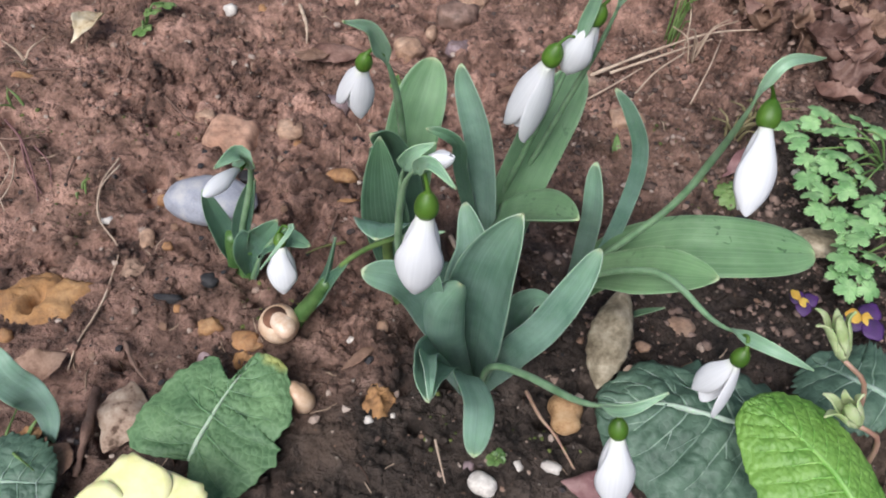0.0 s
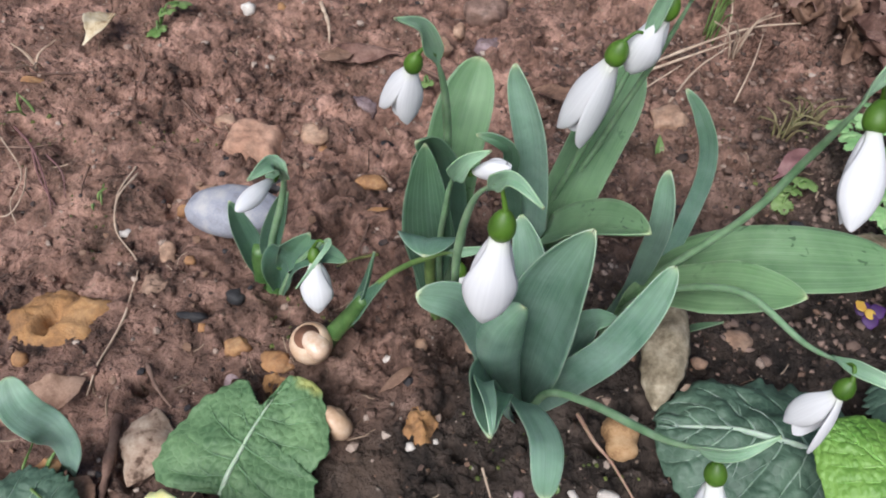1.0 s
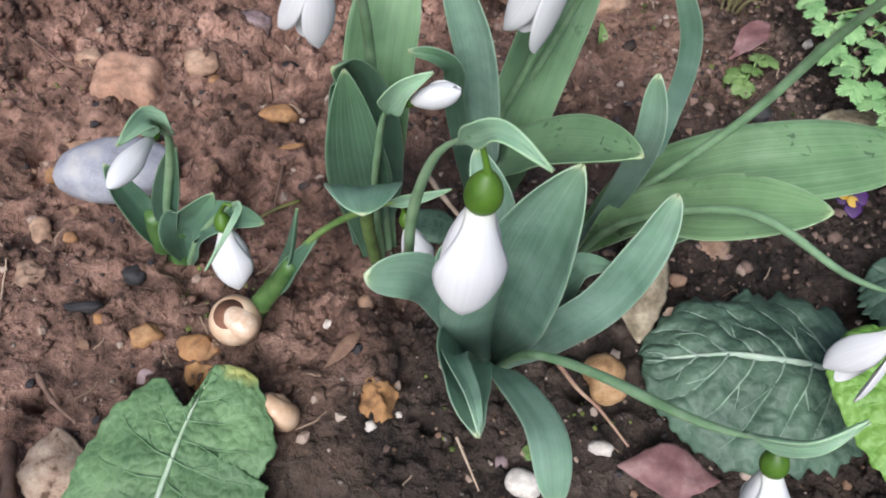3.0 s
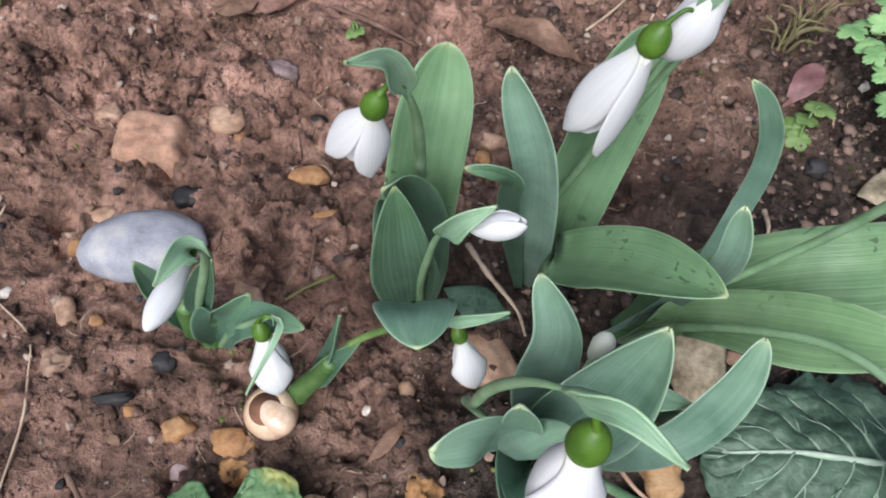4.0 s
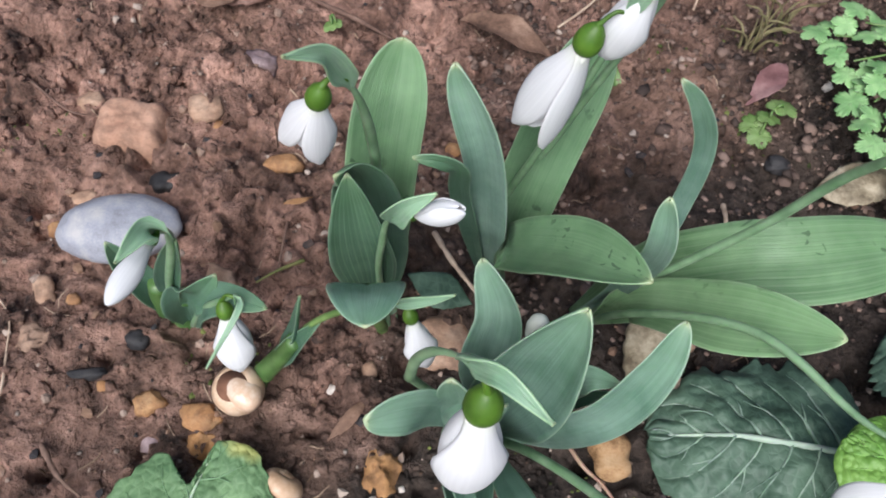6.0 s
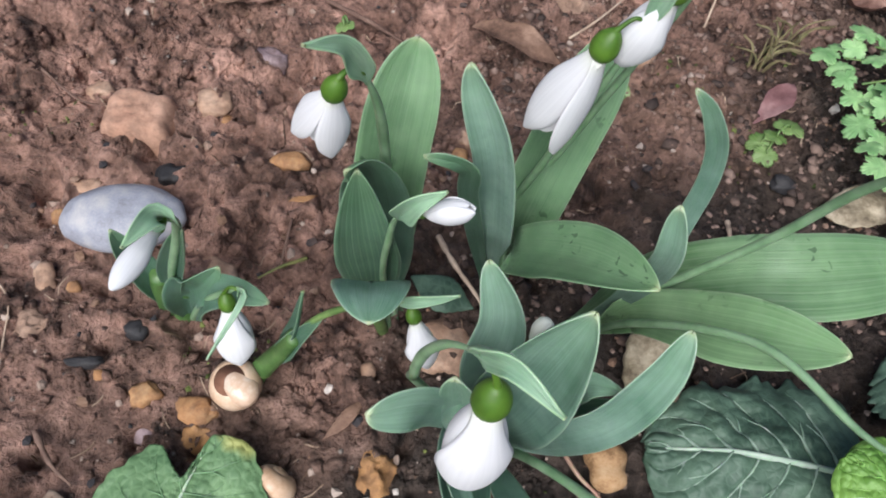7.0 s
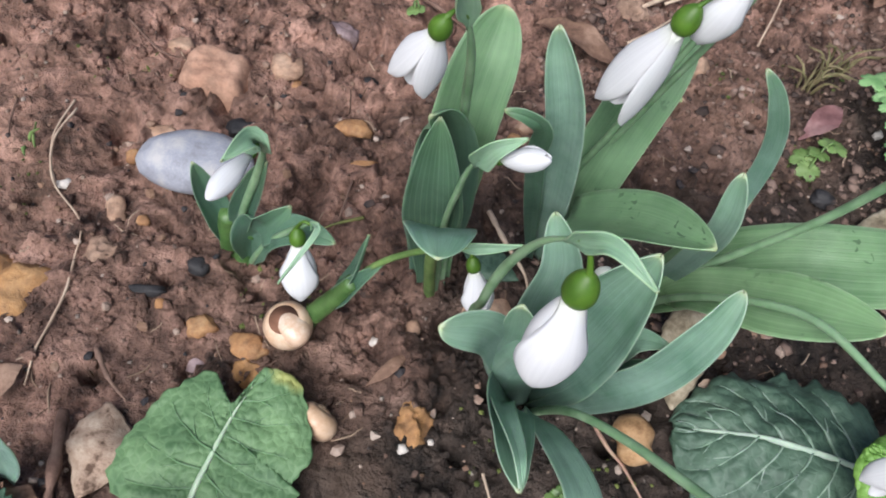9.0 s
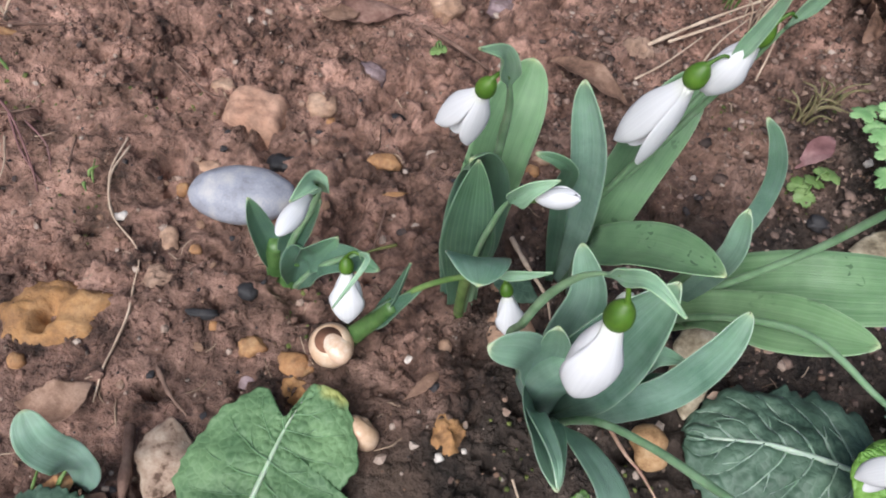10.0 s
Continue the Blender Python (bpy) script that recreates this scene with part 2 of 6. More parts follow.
SHEATH = stem_material("pale_sheath", (0.075, 0.14, 0.036), (0.18, 0.27, 0.085), 0.45)
PETAL = petal_material()
PRIM_MID = crinkled_material("primrose_leaf", (0.06, 0.125, 0.052), (0.145, 0.245, 0.11), (0.28, 0.4, 0.22), rough=0.6, spots=0.6)
PRIM_DARK = crinkled_material("dark_leaf", (0.035, 0.068, 0.045), (0.1, 0.163, 0.112), (0.15, 0.22, 0.16), 0.55)
PRIM_LIGHT = crinkled_material("fresh_leaf", (0.085, 0.2, 0.028), (0.19, 0.34, 0.065), (0.3, 0.45, 0.15), 0.5)
PARSLEY = stem_material("parsley_leaf", (0.14, 0.275, 0.1), (0.29, 0.46, 0.2), 0.55)
DEAD = grainy("dead_leaf", [(0.36, (0.06, 0.032, 0.022)), (0.5, (0.19, 0.11, 0.075)), (0.64, (0.34, 0.22, 0.16))], 45, 0.7, 500, 0.5, 0.0008)
DEAD_PALE = grainy("pale_dead_leaf", [(0.38, (0.1, 0.06, 0.04)), (0.46, (0.33, 0.23, 0.17)), (0.62, (0.5, 0.39, 0.3))], 150, 0.75, 500, 0.5, 0.0008)
DEAD_GREEN = grainy("withered_leaf", [(0.36, (0.12, 0.092, 0.06)), (0.48, (0.27, 0.22, 0.15)), (0.62, (0.5, 0.42, 0.31))], 110, 0.7, 500, 0.4, 0.0006)
REDLEAF = grainy("red_leaf", [(0.3, (0.11, 0.05, 0.05)), (0.5, (0.2, 0.1, 0.1)), (0.7, (0.32, 0.2, 0.19))], 90, 0.6, 600, 0.3, 0.0004)
STRAW = grainy("straw", [(0.3, (0.27, 0.19, 0.14)), (0.5, (0.48, 0.36, 0.27)), (0.7, (0.62, 0.5, 0.39))], 120, 0.7, 900, 0.4, 0.0003)
TWIG = grainy("twig_bark", [(0.3, (0.07, 0.04, 0.03)), (0.5, (0.15, 0.09, 0.07)), (0.7, (0.26, 0.17, 0.13))], 120, 0.85, 900, 0.6, 0.0005)
GREYSTONE = grainy("grey_stone", [(0.34, (0.2, 0.197, 0.225)), (0.48, (0.3, 0.305, 0.355)), (0.62, (0.43, 0.41, 0.415))], 90, 0.6, 1200, 0.35, 0.0003)
ORANGESTONE = grainy("orange_stone", [(0.3, (0.2, 0.09, 0.04)), (0.5, (0.38, 0.2, 0.09)), (0.7, (0.5, 0.31, 0.16))], 160, 0.8, 1200, 0.5, 0.0005, dirt=0.4)
TANSTONE = grainy("tan_stone", [(0.3, (0.24, 0.14, 0.09)), (0.5, (0.4, 0.25, 0.17)), (0.7, (0.53, 0.37, 0.27))], 120, 0.7, 1200, 0.4, 0.0004, dirt=0.5)
BROWNSTONE = grainy("brown_stone", [(0.3, (0.12, 0.07, 0.055)), (0.5, (0.23, 0.145, 0.115)), (0.7, (0.34, 0.23, 0.19))], 90, 0.6, 1200, 0.35, 0.0003, dirt=0.75)
PURPLESTONE = grainy("purple_stone", [(0.3, (0.14, 0.1, 0.115)), (0.5, (0.25, 0.18, 0.19)), (0.7, (0.34, 0.26, 0.27))], 90, 0.6, 1200, 0.35, 0.0003, dirt=0.75)
WHITESTONE = grainy("white_stone", [(0.3, (0.5, 0.45, 0.4)), (0.5, (0.68, 0.62, 0.57)), (0.7, (0.78, 0.74, 0.7))], 120, 0.7, 1200, 0.3, 0.0003, dirt=0.4)
BLACKSTONE = grainy("black_stone", [(0.3, (0.012, 0.012, 0.014)), (0.5, (0.028, 0.026, 0.028)), (0.7, (0.06, 0.055, 0.055))], 120, 0.6, 1200, 0.5, 0.0004)
SHELL = grainy("snail_shell", [(0.3, (0.42, 0.24, 0.13)), (0.5, (0.58, 0.4, 0.27)), (0.7, (0.7, 0.55, 0.42))], 130, 0.35, 700, 0.15, 0.0002, spec=0.5)
SHELL_DARK = grainy("shell_mouth", [(0.3, (0.12, 0.055, 0.035)), (0.6, (0.26, 0.13, 0.085))], 130, 0.4, 700, 0.15, 0.0002)
GRIT = grainy("mixed_grit", [(0.12, (0.03, 0.027, 0.03)), (0.34, (0.13, 0.08, 0.06)), (0.5, (0.22, 0.13, 0.085)), (0.66, (0.26, 0.175, 0.135)), (0.92, (0.4, 0.32, 0.27))], 50, 0.75, 900, 0.4, 0.0004, island=0.9)
MOSS = grainy("moss_green", [(0.3, (0.03, 0.04, 0.01)), (0.5, (0.08, 0.1, 0.025)), (0.7, (0.17, 0.19, 0.055))], 200, 0.9, 900, 0.6, 0.0006, island=0.3)
PALE_YELLOW = stem_material("pale_yellow_petal", (0.72, 0.7, 0.3), (0.82, 0.8, 0.45), 0.55)
VIOLET = stem_material("violet_petal", (0.022, 0.006, 0.045), (0.06, 0.013, 0.115), 0.55)
DEEP_YELLOW = stem_material("yellow_petal", (0.45, 0.25, 0.03), (0.62, 0.42, 0.08), 0.55)
CALYX = stem_material("calyx_green", (0.26, 0.33, 0.13), (0.5, 0.55, 0.33), 0.5)
PINKSTEM = stem_material("pink_stem", (0.3, 0.17, 0.12), (0.42, 0.28, 0.2), 0.5)
GRASS = stem_material("grass_green", (0.1, 0.17, 0.04), (0.2, 0.29, 0.1), 0.5)

# ---- small geometry kit ----


def thing(name, label, category, group="", at=(0, 0, 0), kind=""):
    ob = new(name)
    ob.empty_display_size = 0.01
    ob.location = at
    return tagged(ob, label, category, group, kind)


def part(name, mesh_or_bm, mat, parent=None, label="", smooth=True):
    """Links a bmesh or mesh, given in world places, as one object under parent."""
    if isinstance(mesh_or_bm, bmesh.types.BMesh):
        me = bpy.data.meshes.new(name)
        mesh_or_bm.to_mesh(me)
        mesh_or_bm.free()
    else:
        me = mesh_or_bm
    me.materials.clear()
    me.materials.append(mat)
    for p in me.polygons:
        p.use_smooth = smooth
    ob = new(name, me)
    if parent is not None:
        base = Vector((0, 0, 0))
        o = parent
        while o is not None:
            base = base + o.location
            o = o.parent
        ob.parent = parent
        ob.location = -base
    if label:
        ob["label"] = label
    return ob


def spline(pts, n):
    """n places along a smooth line through pts (Catmull-Rom, even by arc length)."""
    p = [Vector(q) for q in pts]
    p = [p[0] * 2 - p[1]] + p + [p[-1] * 2 - p[-2]]
    fine = []
    for i in range(1, len(p) - 2):
        a, b, c, d = p[i - 1:i + 3]
        for k in range(24):
            t = k / 24
            fine.append(0.5 * (2 * b + (c - a) * t + (2 * a - 5 * b + 4 * c - d) * t * t + (3 * b - a - 3 * c + d) * t ** 3))
    fine.append(p[-2].copy())
    dist = [0.0]
    for a, b in zip(fine, fine[1:]):
        dist.append(dist[-1] + (b - a).length)
    out, j = [], 0
    for i in range(n):
        s = dist[-1] * i / (n - 1)
        while j < len(dist) - 2 and dist[j + 1] < s:
            j += 1
        f = (s - dist[j]) / max(dist[j + 1] - dist[j], 1e-9)
        out.append(fine[j].lerp(fine[j + 1], min(max(f, 0), 1)))
    return out


def tangents(line):
    n = len(line)
    return [(line[min(i + 1, n - 1)] - line[max(i - 1, 0)]).normalized() for i in range(n)]


def interp(table, s):
    x = s * (len(table) - 1)
    i = min(int(x), len(table) - 2)
    return table[i] * (1 - (x - i)) + table[i + 1] * (x - i)


def sheet(rows, thick, uvs=None):
    """A thin closed body from a grid of places; thickness tapers off at the rim. Returns a mesh with a UV grid."""
    nr, nc = len(rows), len(rows[0])
    normals = []
    for i in range(nr):
        line = []
        for j in range(nc):
            du = rows[i][min(j + 1, nc - 1)] - rows[i][max(j - 1, 0)]
            dv = rows[min(i + 1, nr - 1)][j] - rows[max(i - 1, 0)][j]
            nn = du.cross(dv)
            line.append(nn.normalized() if nn.length > 1e-12 else Vector((0, 0, 1)))
        normals.append(line)
    verts, faces, coords = [], [], []
    for side in (0.5, -0.5):
        for i in range(nr):
            for j in range(nc):
                rim = min(1.0, 0.25 + 3.0 * min(j, nc - 1 - j) / nc)
                verts.append(rows[i][j] + normals[i][j] * thick * side * rim)
                coords.append(uvs[i][j] if uvs else (j / (nc - 1), i / (nr - 1)))
    off = nr * nc
    for i in range(nr - 1):
        for j in range(nc - 1):
            a = i * nc + j
            faces.append((a, a + 1, a + nc + 1, a + nc))
            faces.append((off + a + nc, off + a + nc + 1, off + a + 1, off + a))
    for i in range(nr - 1):
        for a in (i * nc, i * nc + nc - 1):
            q = (a, a + nc, off + a + nc, off + a)
            faces.append(q if a == i * nc else q[::-1])
    for j in range(nc - 1):
        for a in (j, (nr - 1) * nc + j):
            q = (a + 1, a, off + a, off + a + 1)
            faces.append(q if a == j else q[::-1])
    me = bpy.data.meshes.new("sheet")
    me.from_pydata(verts, [], faces)
    uv = me.uv_layers.new(name="UVMap")
    idx = np.empty(len(me.loops), dtype=np.int32)
    me.loops.foreach_get("vertex_index", idx)
    uv.data.foreach_set("uv", np.array(coords, dtype=np.float32)[idx].ravel())
    me.update()
    return me


# blade outlines: width at the base, where the full width is reached, where the tip begins, and how it closes
HEART = (0.55, 0.55, 0.68, 2.3, 0.62)
BOAT = (0.18, 0.48, 0.46, 1.7, 0.72)
BLUNT = (0.3, 0.7, 0.84, 3.0, 0.5)
STRAP = (0.5, 0.5, 0.8, 2.2, 0.5)
POINTED = (0.42, 0.42, 0.28, 1.7, 0.9)
ROUND = (0.4, 0.66, 0.64, 2.2, 0.5)
FAT = (0.5, 0.42, 0.5, 2.2, 0.62)
SHIELD = (0.3, 0.42, 0.45, 2.0, 0.62)
LATE = (0.12, 0.88, 0.74, 2.0, 0.68)
CLASP = (0.16, 0.34, 0.32, 1.5, 0.85)
VASE = (0.2, 0.5, 0.5, 2.0, 0.62)
EGG = (0.2, 0.62, 0.56, 1.8, 0.68)
PALM = (0.3, 0.45, 0.68, 2.6, 0.44)


def outline(shape, s):
    w0, full, a, p, q = shape
    k = min(s / full, 1.0)
    w = w0 + (1 - w0) * k * k * (3 - 2 * k)
    if s > a:
        w *= max(0.0, 1 - ((s - a) / (1.0 - a)) ** p) ** q
    return w


def blade(name, parent, pts, width, face, cup=0.25, profile=STRAP, twist=0.0, hood=0.0, wave=0.0, mat=None, label="", rows=34, cols=13, seed=0, thick=0.0011, crease=0.05):
    """A strap leaf along pts. face: the way its inner side looks; cup: how far the margins rise; hood: how far the tip closes; twist in degrees, base to tip."""
    fine = spline(pts, 240)
    tan = tangents(fine)
    grid = []
    face = Vector(face)
    for i in range(rows):
        # closer rows towards the tip, so that it closes in a round
        s = 1 - (1 - i / (rows - 1)) ** 1.7
        k = min(int(s * 239), 238)
        p, t = fine[k].lerp(fine[k + 1], s * 239 - k), tan[k]
        n = (face - t * face.dot(t)).normalized()
        n = Matrix.Rotation(radians(twist) * s, 3, t) @ n
        side = t.cross(n)
        w = (outline(profile, s) + 0.015) * width / 2
        c = cup + hood * max(0.0, (s - 0.55) / 0.45) ** 1.5
        row = []
        for j in range(cols):
            u = 2 * j / (cols - 1) - 1
            ang = min(1.5, c * 1.7) * u
            flat = math.sin(ang) / max(min(1.5, c * 1.7), 1e-4) if c > 1e-4 else u
            rise = (1 - math.cos(ang)) / max(min(1.5, c * 1.7), 1e-4) if c > 1e-4 else 0.0
            rip = wave * math.sin(7 * s + 3 * u + seed) * abs(u) ** 2
            keel = -crease * math.exp(-(u / 0.12) ** 2)
            row.append(p + side * (w * flat) + n * (w * (rise + rip + keel)))
        grid.append(row)
    steps = [1 - (1 - i / (rows - 1)) ** 1.7 for i in range(rows)]
    uvs = [[(j / (cols - 1), s) for j in range(cols)] for s in steps]
    return part(name, sheet(grid, thick, uvs), mat or BLADE, parent, label)


def tube(pts, radii, n=28, sides=10, flat=1.0):
    line = spline(pts, n)
    tan = tangents(line)
    bm = bmesh.new()
    ref = Vector((0.3, 0.2, 0.93))
    rings = []
    for i, (p, t) in enumerate(zip(line, tan)):
        if abs(ref.dot(t)) > 0.97:
            ref = Vector((1, 0, 0))
        a = (ref - t * ref.dot(t)).normalized()
        ref = a
        b = t.cross(a)
        r = interp(radii, i / (n - 1))
        rings.append([bm.verts.new(p + (a * math.cos(k * math.tau / sides) + b * math.sin(k * math.tau / sides) * flat) * r) for k in range(sides)])
    for r0, r1 in zip(rings, rings[1:]):
        for k in range(sides):
            bm.faces.new((r0[k], r0[(k + 1) % sides], r1[(k + 1) % sides], r1[k]))
    bm.faces.new(rings[0][::-1])
    bm.faces.new(rings[-1])
    return bm


def frame_of(axis, spin=0.0):
    a = Vector(axis).normalized()
    h = Vector((0.21, 0.97, 0.1))
    x = (h - a * h.dot(a)).normalized()
    x = Matrix.Rotation(radians(spin), 3, a) @ x
    return x, a.cross(x), a


def lathe(origin, axis, prof, sides=20, squash=1.0):
    """A turned body: prof holds (distance along the axis, radius)."""
    x, y, a = frame_of(axis)
    bm = bmesh.new()
    rings = []
    for d, r in prof:
        rings.append([bm.verts.new(Vector(origin) + a * d + (x * math.cos(k * math.tau / sides) + y * math.sin(k * math.tau / sides) * squash) * r) for k in range(sides)])
    for r0, r1 in zip(rings, rings[1:]):
        for k in range(sides):
            bm.faces.new((r0[k], r0[(k + 1) % sides], r1[(k + 1) % sides], r1[k]))
    bm.faces.new(rings[0][::-1])
    bm.faces.new(rings[-1])
    bmesh.ops.recalc_face_normals(bm, faces=bm.faces)
    return bm


# outlines of an outer and an inner petal: a narrow claw, a belly past the middle, a rounded tip
OUTER = (0.36, 0.55, 0.58, 2.0, 0.58)
LOBE = (0.45, 0.5, 0.55, 1.9, 0.6)
INNER = (0.5, 0.6, 0.75, 2.4, 0.5)


def tepal(name, foot, tip, out, belly, width, parent, cup=0.6, shape=OUTER, seed=0):
    """One spoon-shaped petal from the ovary's foot to its tip, bellied outwards."""
    foot, tip = Vector(foot), Vector(tip)
    run = tip - foot
    pts = [foot, foot + run * 0.16 + out * belly * 0.56, foot + run * 0.45 + out * belly, foot + run * 0.78 + out * belly * 0.74, tip]
    return blade(name, parent, pts, width, tuple(-out), cup, shape, hood=0.12, wave=0.02, mat=PETAL, rows=30, cols=15, seed=seed, thick=0.0006, crease=0.0)


def flower(plant, scape, spathe_tip, ov, tip, R=0.0055, r=0.0014, tips=None, spin=0.0, ovary=0.0036, spathe_w=0.0055, mat=None, lie=(0, -0.8, 0.8), flare=0.5):
    """A snowdrop's scape (base to top), its spathe, the thread-like stalk, ovary and hanging petals, from ov (the ovary's middle) to tip. tips: where opened petals end."""
    top, tip_s = Vector(scape[-1]), Vector(spathe_tip)
    d = (top - Vector(scape[-2])).normalized()
    sc = part("scape", tube(list(scape) + [top + d * 0.003 + (tip_s - top) * 0.12], (r * 1.25, r * 1.2, r * 1.1, r * 1.05, r, r, r, 0.75 * r, 0.1 * r), 44), mat or STEM, plant)
    L = (tip_s - top).length
    mid = top + d * L * 0.38 + (tip_s - top) * 0.2
    line = [top - d * 0.005, top + d * L * 0.1, mid, tip_s]
    blade("spathe", sc, line, spathe_w, lie, cup=0.75, profile=CLASP, mat=SPATHE, label="pale green folded spathe", rows=26, cols=11)
    axis = (Vector(tip) - Vector(ov)).normalized()
    ov = Vector(ov)
    start = ov - axis * ovary * 1.1
    part("pedicel", tube([top, top.lerp(start, 0.5) + Vector((0, 0, 0.0025)), start, ov - axis * ovary * 0.6], (0.0006, 0.0005, 0.0006, 0.0011), 16, 8), OVARY, sc, "thread-like green flower stalk")
    prof = [(-1.15, 0.2), (-1.0, 0.36), (-0.8, 0.52), (-0.5, 0.7), (-0.1, 0.82), (0.3, 0.84), (0.65, 0.74), (0.88, 0.56), (0.97, 0.3)]
    part("ovary", lathe(ov, axis, [(a * ovary, b * ovary) for a, b in prof]), OVARY, sc, "glossy bright green ovary")
    foot = ov + axis * ovary * 0.78
    length = (Vector(tip) - foot).length
    x = (Vector((0.05, -0.55, 0.83)) - axis * Vector((0.05, -0.55, 0.83)).dot(axis)).normalized()
    y = axis.cross(x)
    if tips:
        end = foot + axis * length
        for k, e in enumerate(Vector(p) for p in tips):
            away = e - end
            away = away - axis * away.dot(axis) - x * away.dot(x)
            out = (away.normalized() * 0.75 + x * 0.65).normalized()
            tepal("outer_tepal", foot + out * ovary * 0.25, e, out, R * 0.26, R * 1.6, sc, 0.32, LOBE, seed=k)
        tepal("outer_tepal", foot - x * ovary * 0.25, end - x * R * 0.4, -x, R * 0.26, R * 1.6, sc, 0.34, LOBE, seed=2)
    else:
        for k in range(3):
            a = radians(spin) + k * math.tau / 3
            out = x * math.cos(a) + y * math.sin(a)
            e = foot + axis * length * (1.0 - 0.05 * k) + out * R * flare
            tepal("outer_tepal", foot + out * ovary * 0.3, e, out, R * (0.5 if k else 0.7), R * (2.4 if k else 2.75), sc, 0.66, seed=k)
    for k in range(3):
        a = radians(spin + 60) + k * math.tau / 3
        out = x * math.cos(a) + y * math.sin(a)
        tepal("inner_tepal", foot + out * ovary * 0.1, foot + axis * length * 0.45 + out * R * 0.12, out, R * 0.1, R * 0.6, sc, 0.5, INNER, seed=k)
    return sc

# ---- the ground ----
LATTICE = np.random.RandomState(7).rand(256, 256)


def value_noise(x, y):
    xi, yi = np.floor(x).astype(int), np.floor(y).astype(int)
    fx, fy = x - xi, y - yi
    fx, fy = fx * fx * (3 - 2 * fx), fy * fy * (3 - 2 * fy)
    a, b = LATTICE[xi % 256, yi % 256], LATTICE[(xi + 1) % 256, yi % 256]
    c, d = LATTICE[xi % 256, (yi + 1) % 256], LATTICE[(xi + 1) % 256, (yi + 1) % 256]
    return (a * (1 - fx) + b * fx) * (1 - fy) + (c * (1 - fx) + d * fx) * fy - 0.5


def clods(x, y, scale, shift):
    """Broken earth: each clod has its own height; returns that and how near the next crevice is."""
    x, y = x * scale + shift, y * scale + shift * 1.7
    xi, yi = np.floor(x).astype(int), np.floor(y).astype(int)
    f1, f2, own = np.full(x.shape, 9.0), np.full(x.shape, 9.0), np.zeros(x.shape)
    for i in (-1, 0, 1):
        for j in (-1, 0, 1):
            cx, cy = xi + i, yi + j
            dx = cx + LATTICE[cx % 256, cy % 256] - x
            dy = cy + LATTICE[(cx + 91) % 256, (cy + 37) % 256] - y
            d = np.sqrt(dx * dx + dy * dy)
            nearer = d < f1
            f2 = np.where(nearer, f1, np.minimum(f2, d))
            own = np.where(nearer, LATTICE[(cx + 17) % 256, (cy + 53) % 256], own)
            f1 = np.where(nearer, d, f1)
    return own - 0.5, np.clip((f2 - f1) / 0.3, 0, 1), f1


# gaps between the clods: place, radius, depth
GAPS = [((-0.0970, 0.2920), 0.005, 0.013), ((-0.1010, 0.2930), 0.004, 0.008), ((-0.1470, 0.3680), 0.006, 0.008), ((-0.1360, 0.3540), 0.006, 0.009),
        ((-0.1250, 0.3430), 0.006, 0.009), ((-0.1140, 0.3330), 0.005, 0.008), ((-0.1050, 0.3260), 0.004, 0.006), ((-0.1620, 0.3150), 0.008, 0.006),
        ((-0.1150, 0.3740), 0.008, 0.008), ((-0.1070, 0.3780), 0.006, 0.007), ((-0.0980, 0.2960), 0.006, 0.01), ((0.1320, 0.2990), 0.008, 0.008),
        ((0.1670, 0.3060), 0.007, 0.008), ((0.2060, 0.2960), 0.008, 0.008), ((0.0100, 0.2270), 0.007, 0.007), ((0.0480, 0.2200), 0.008, 0.008)]


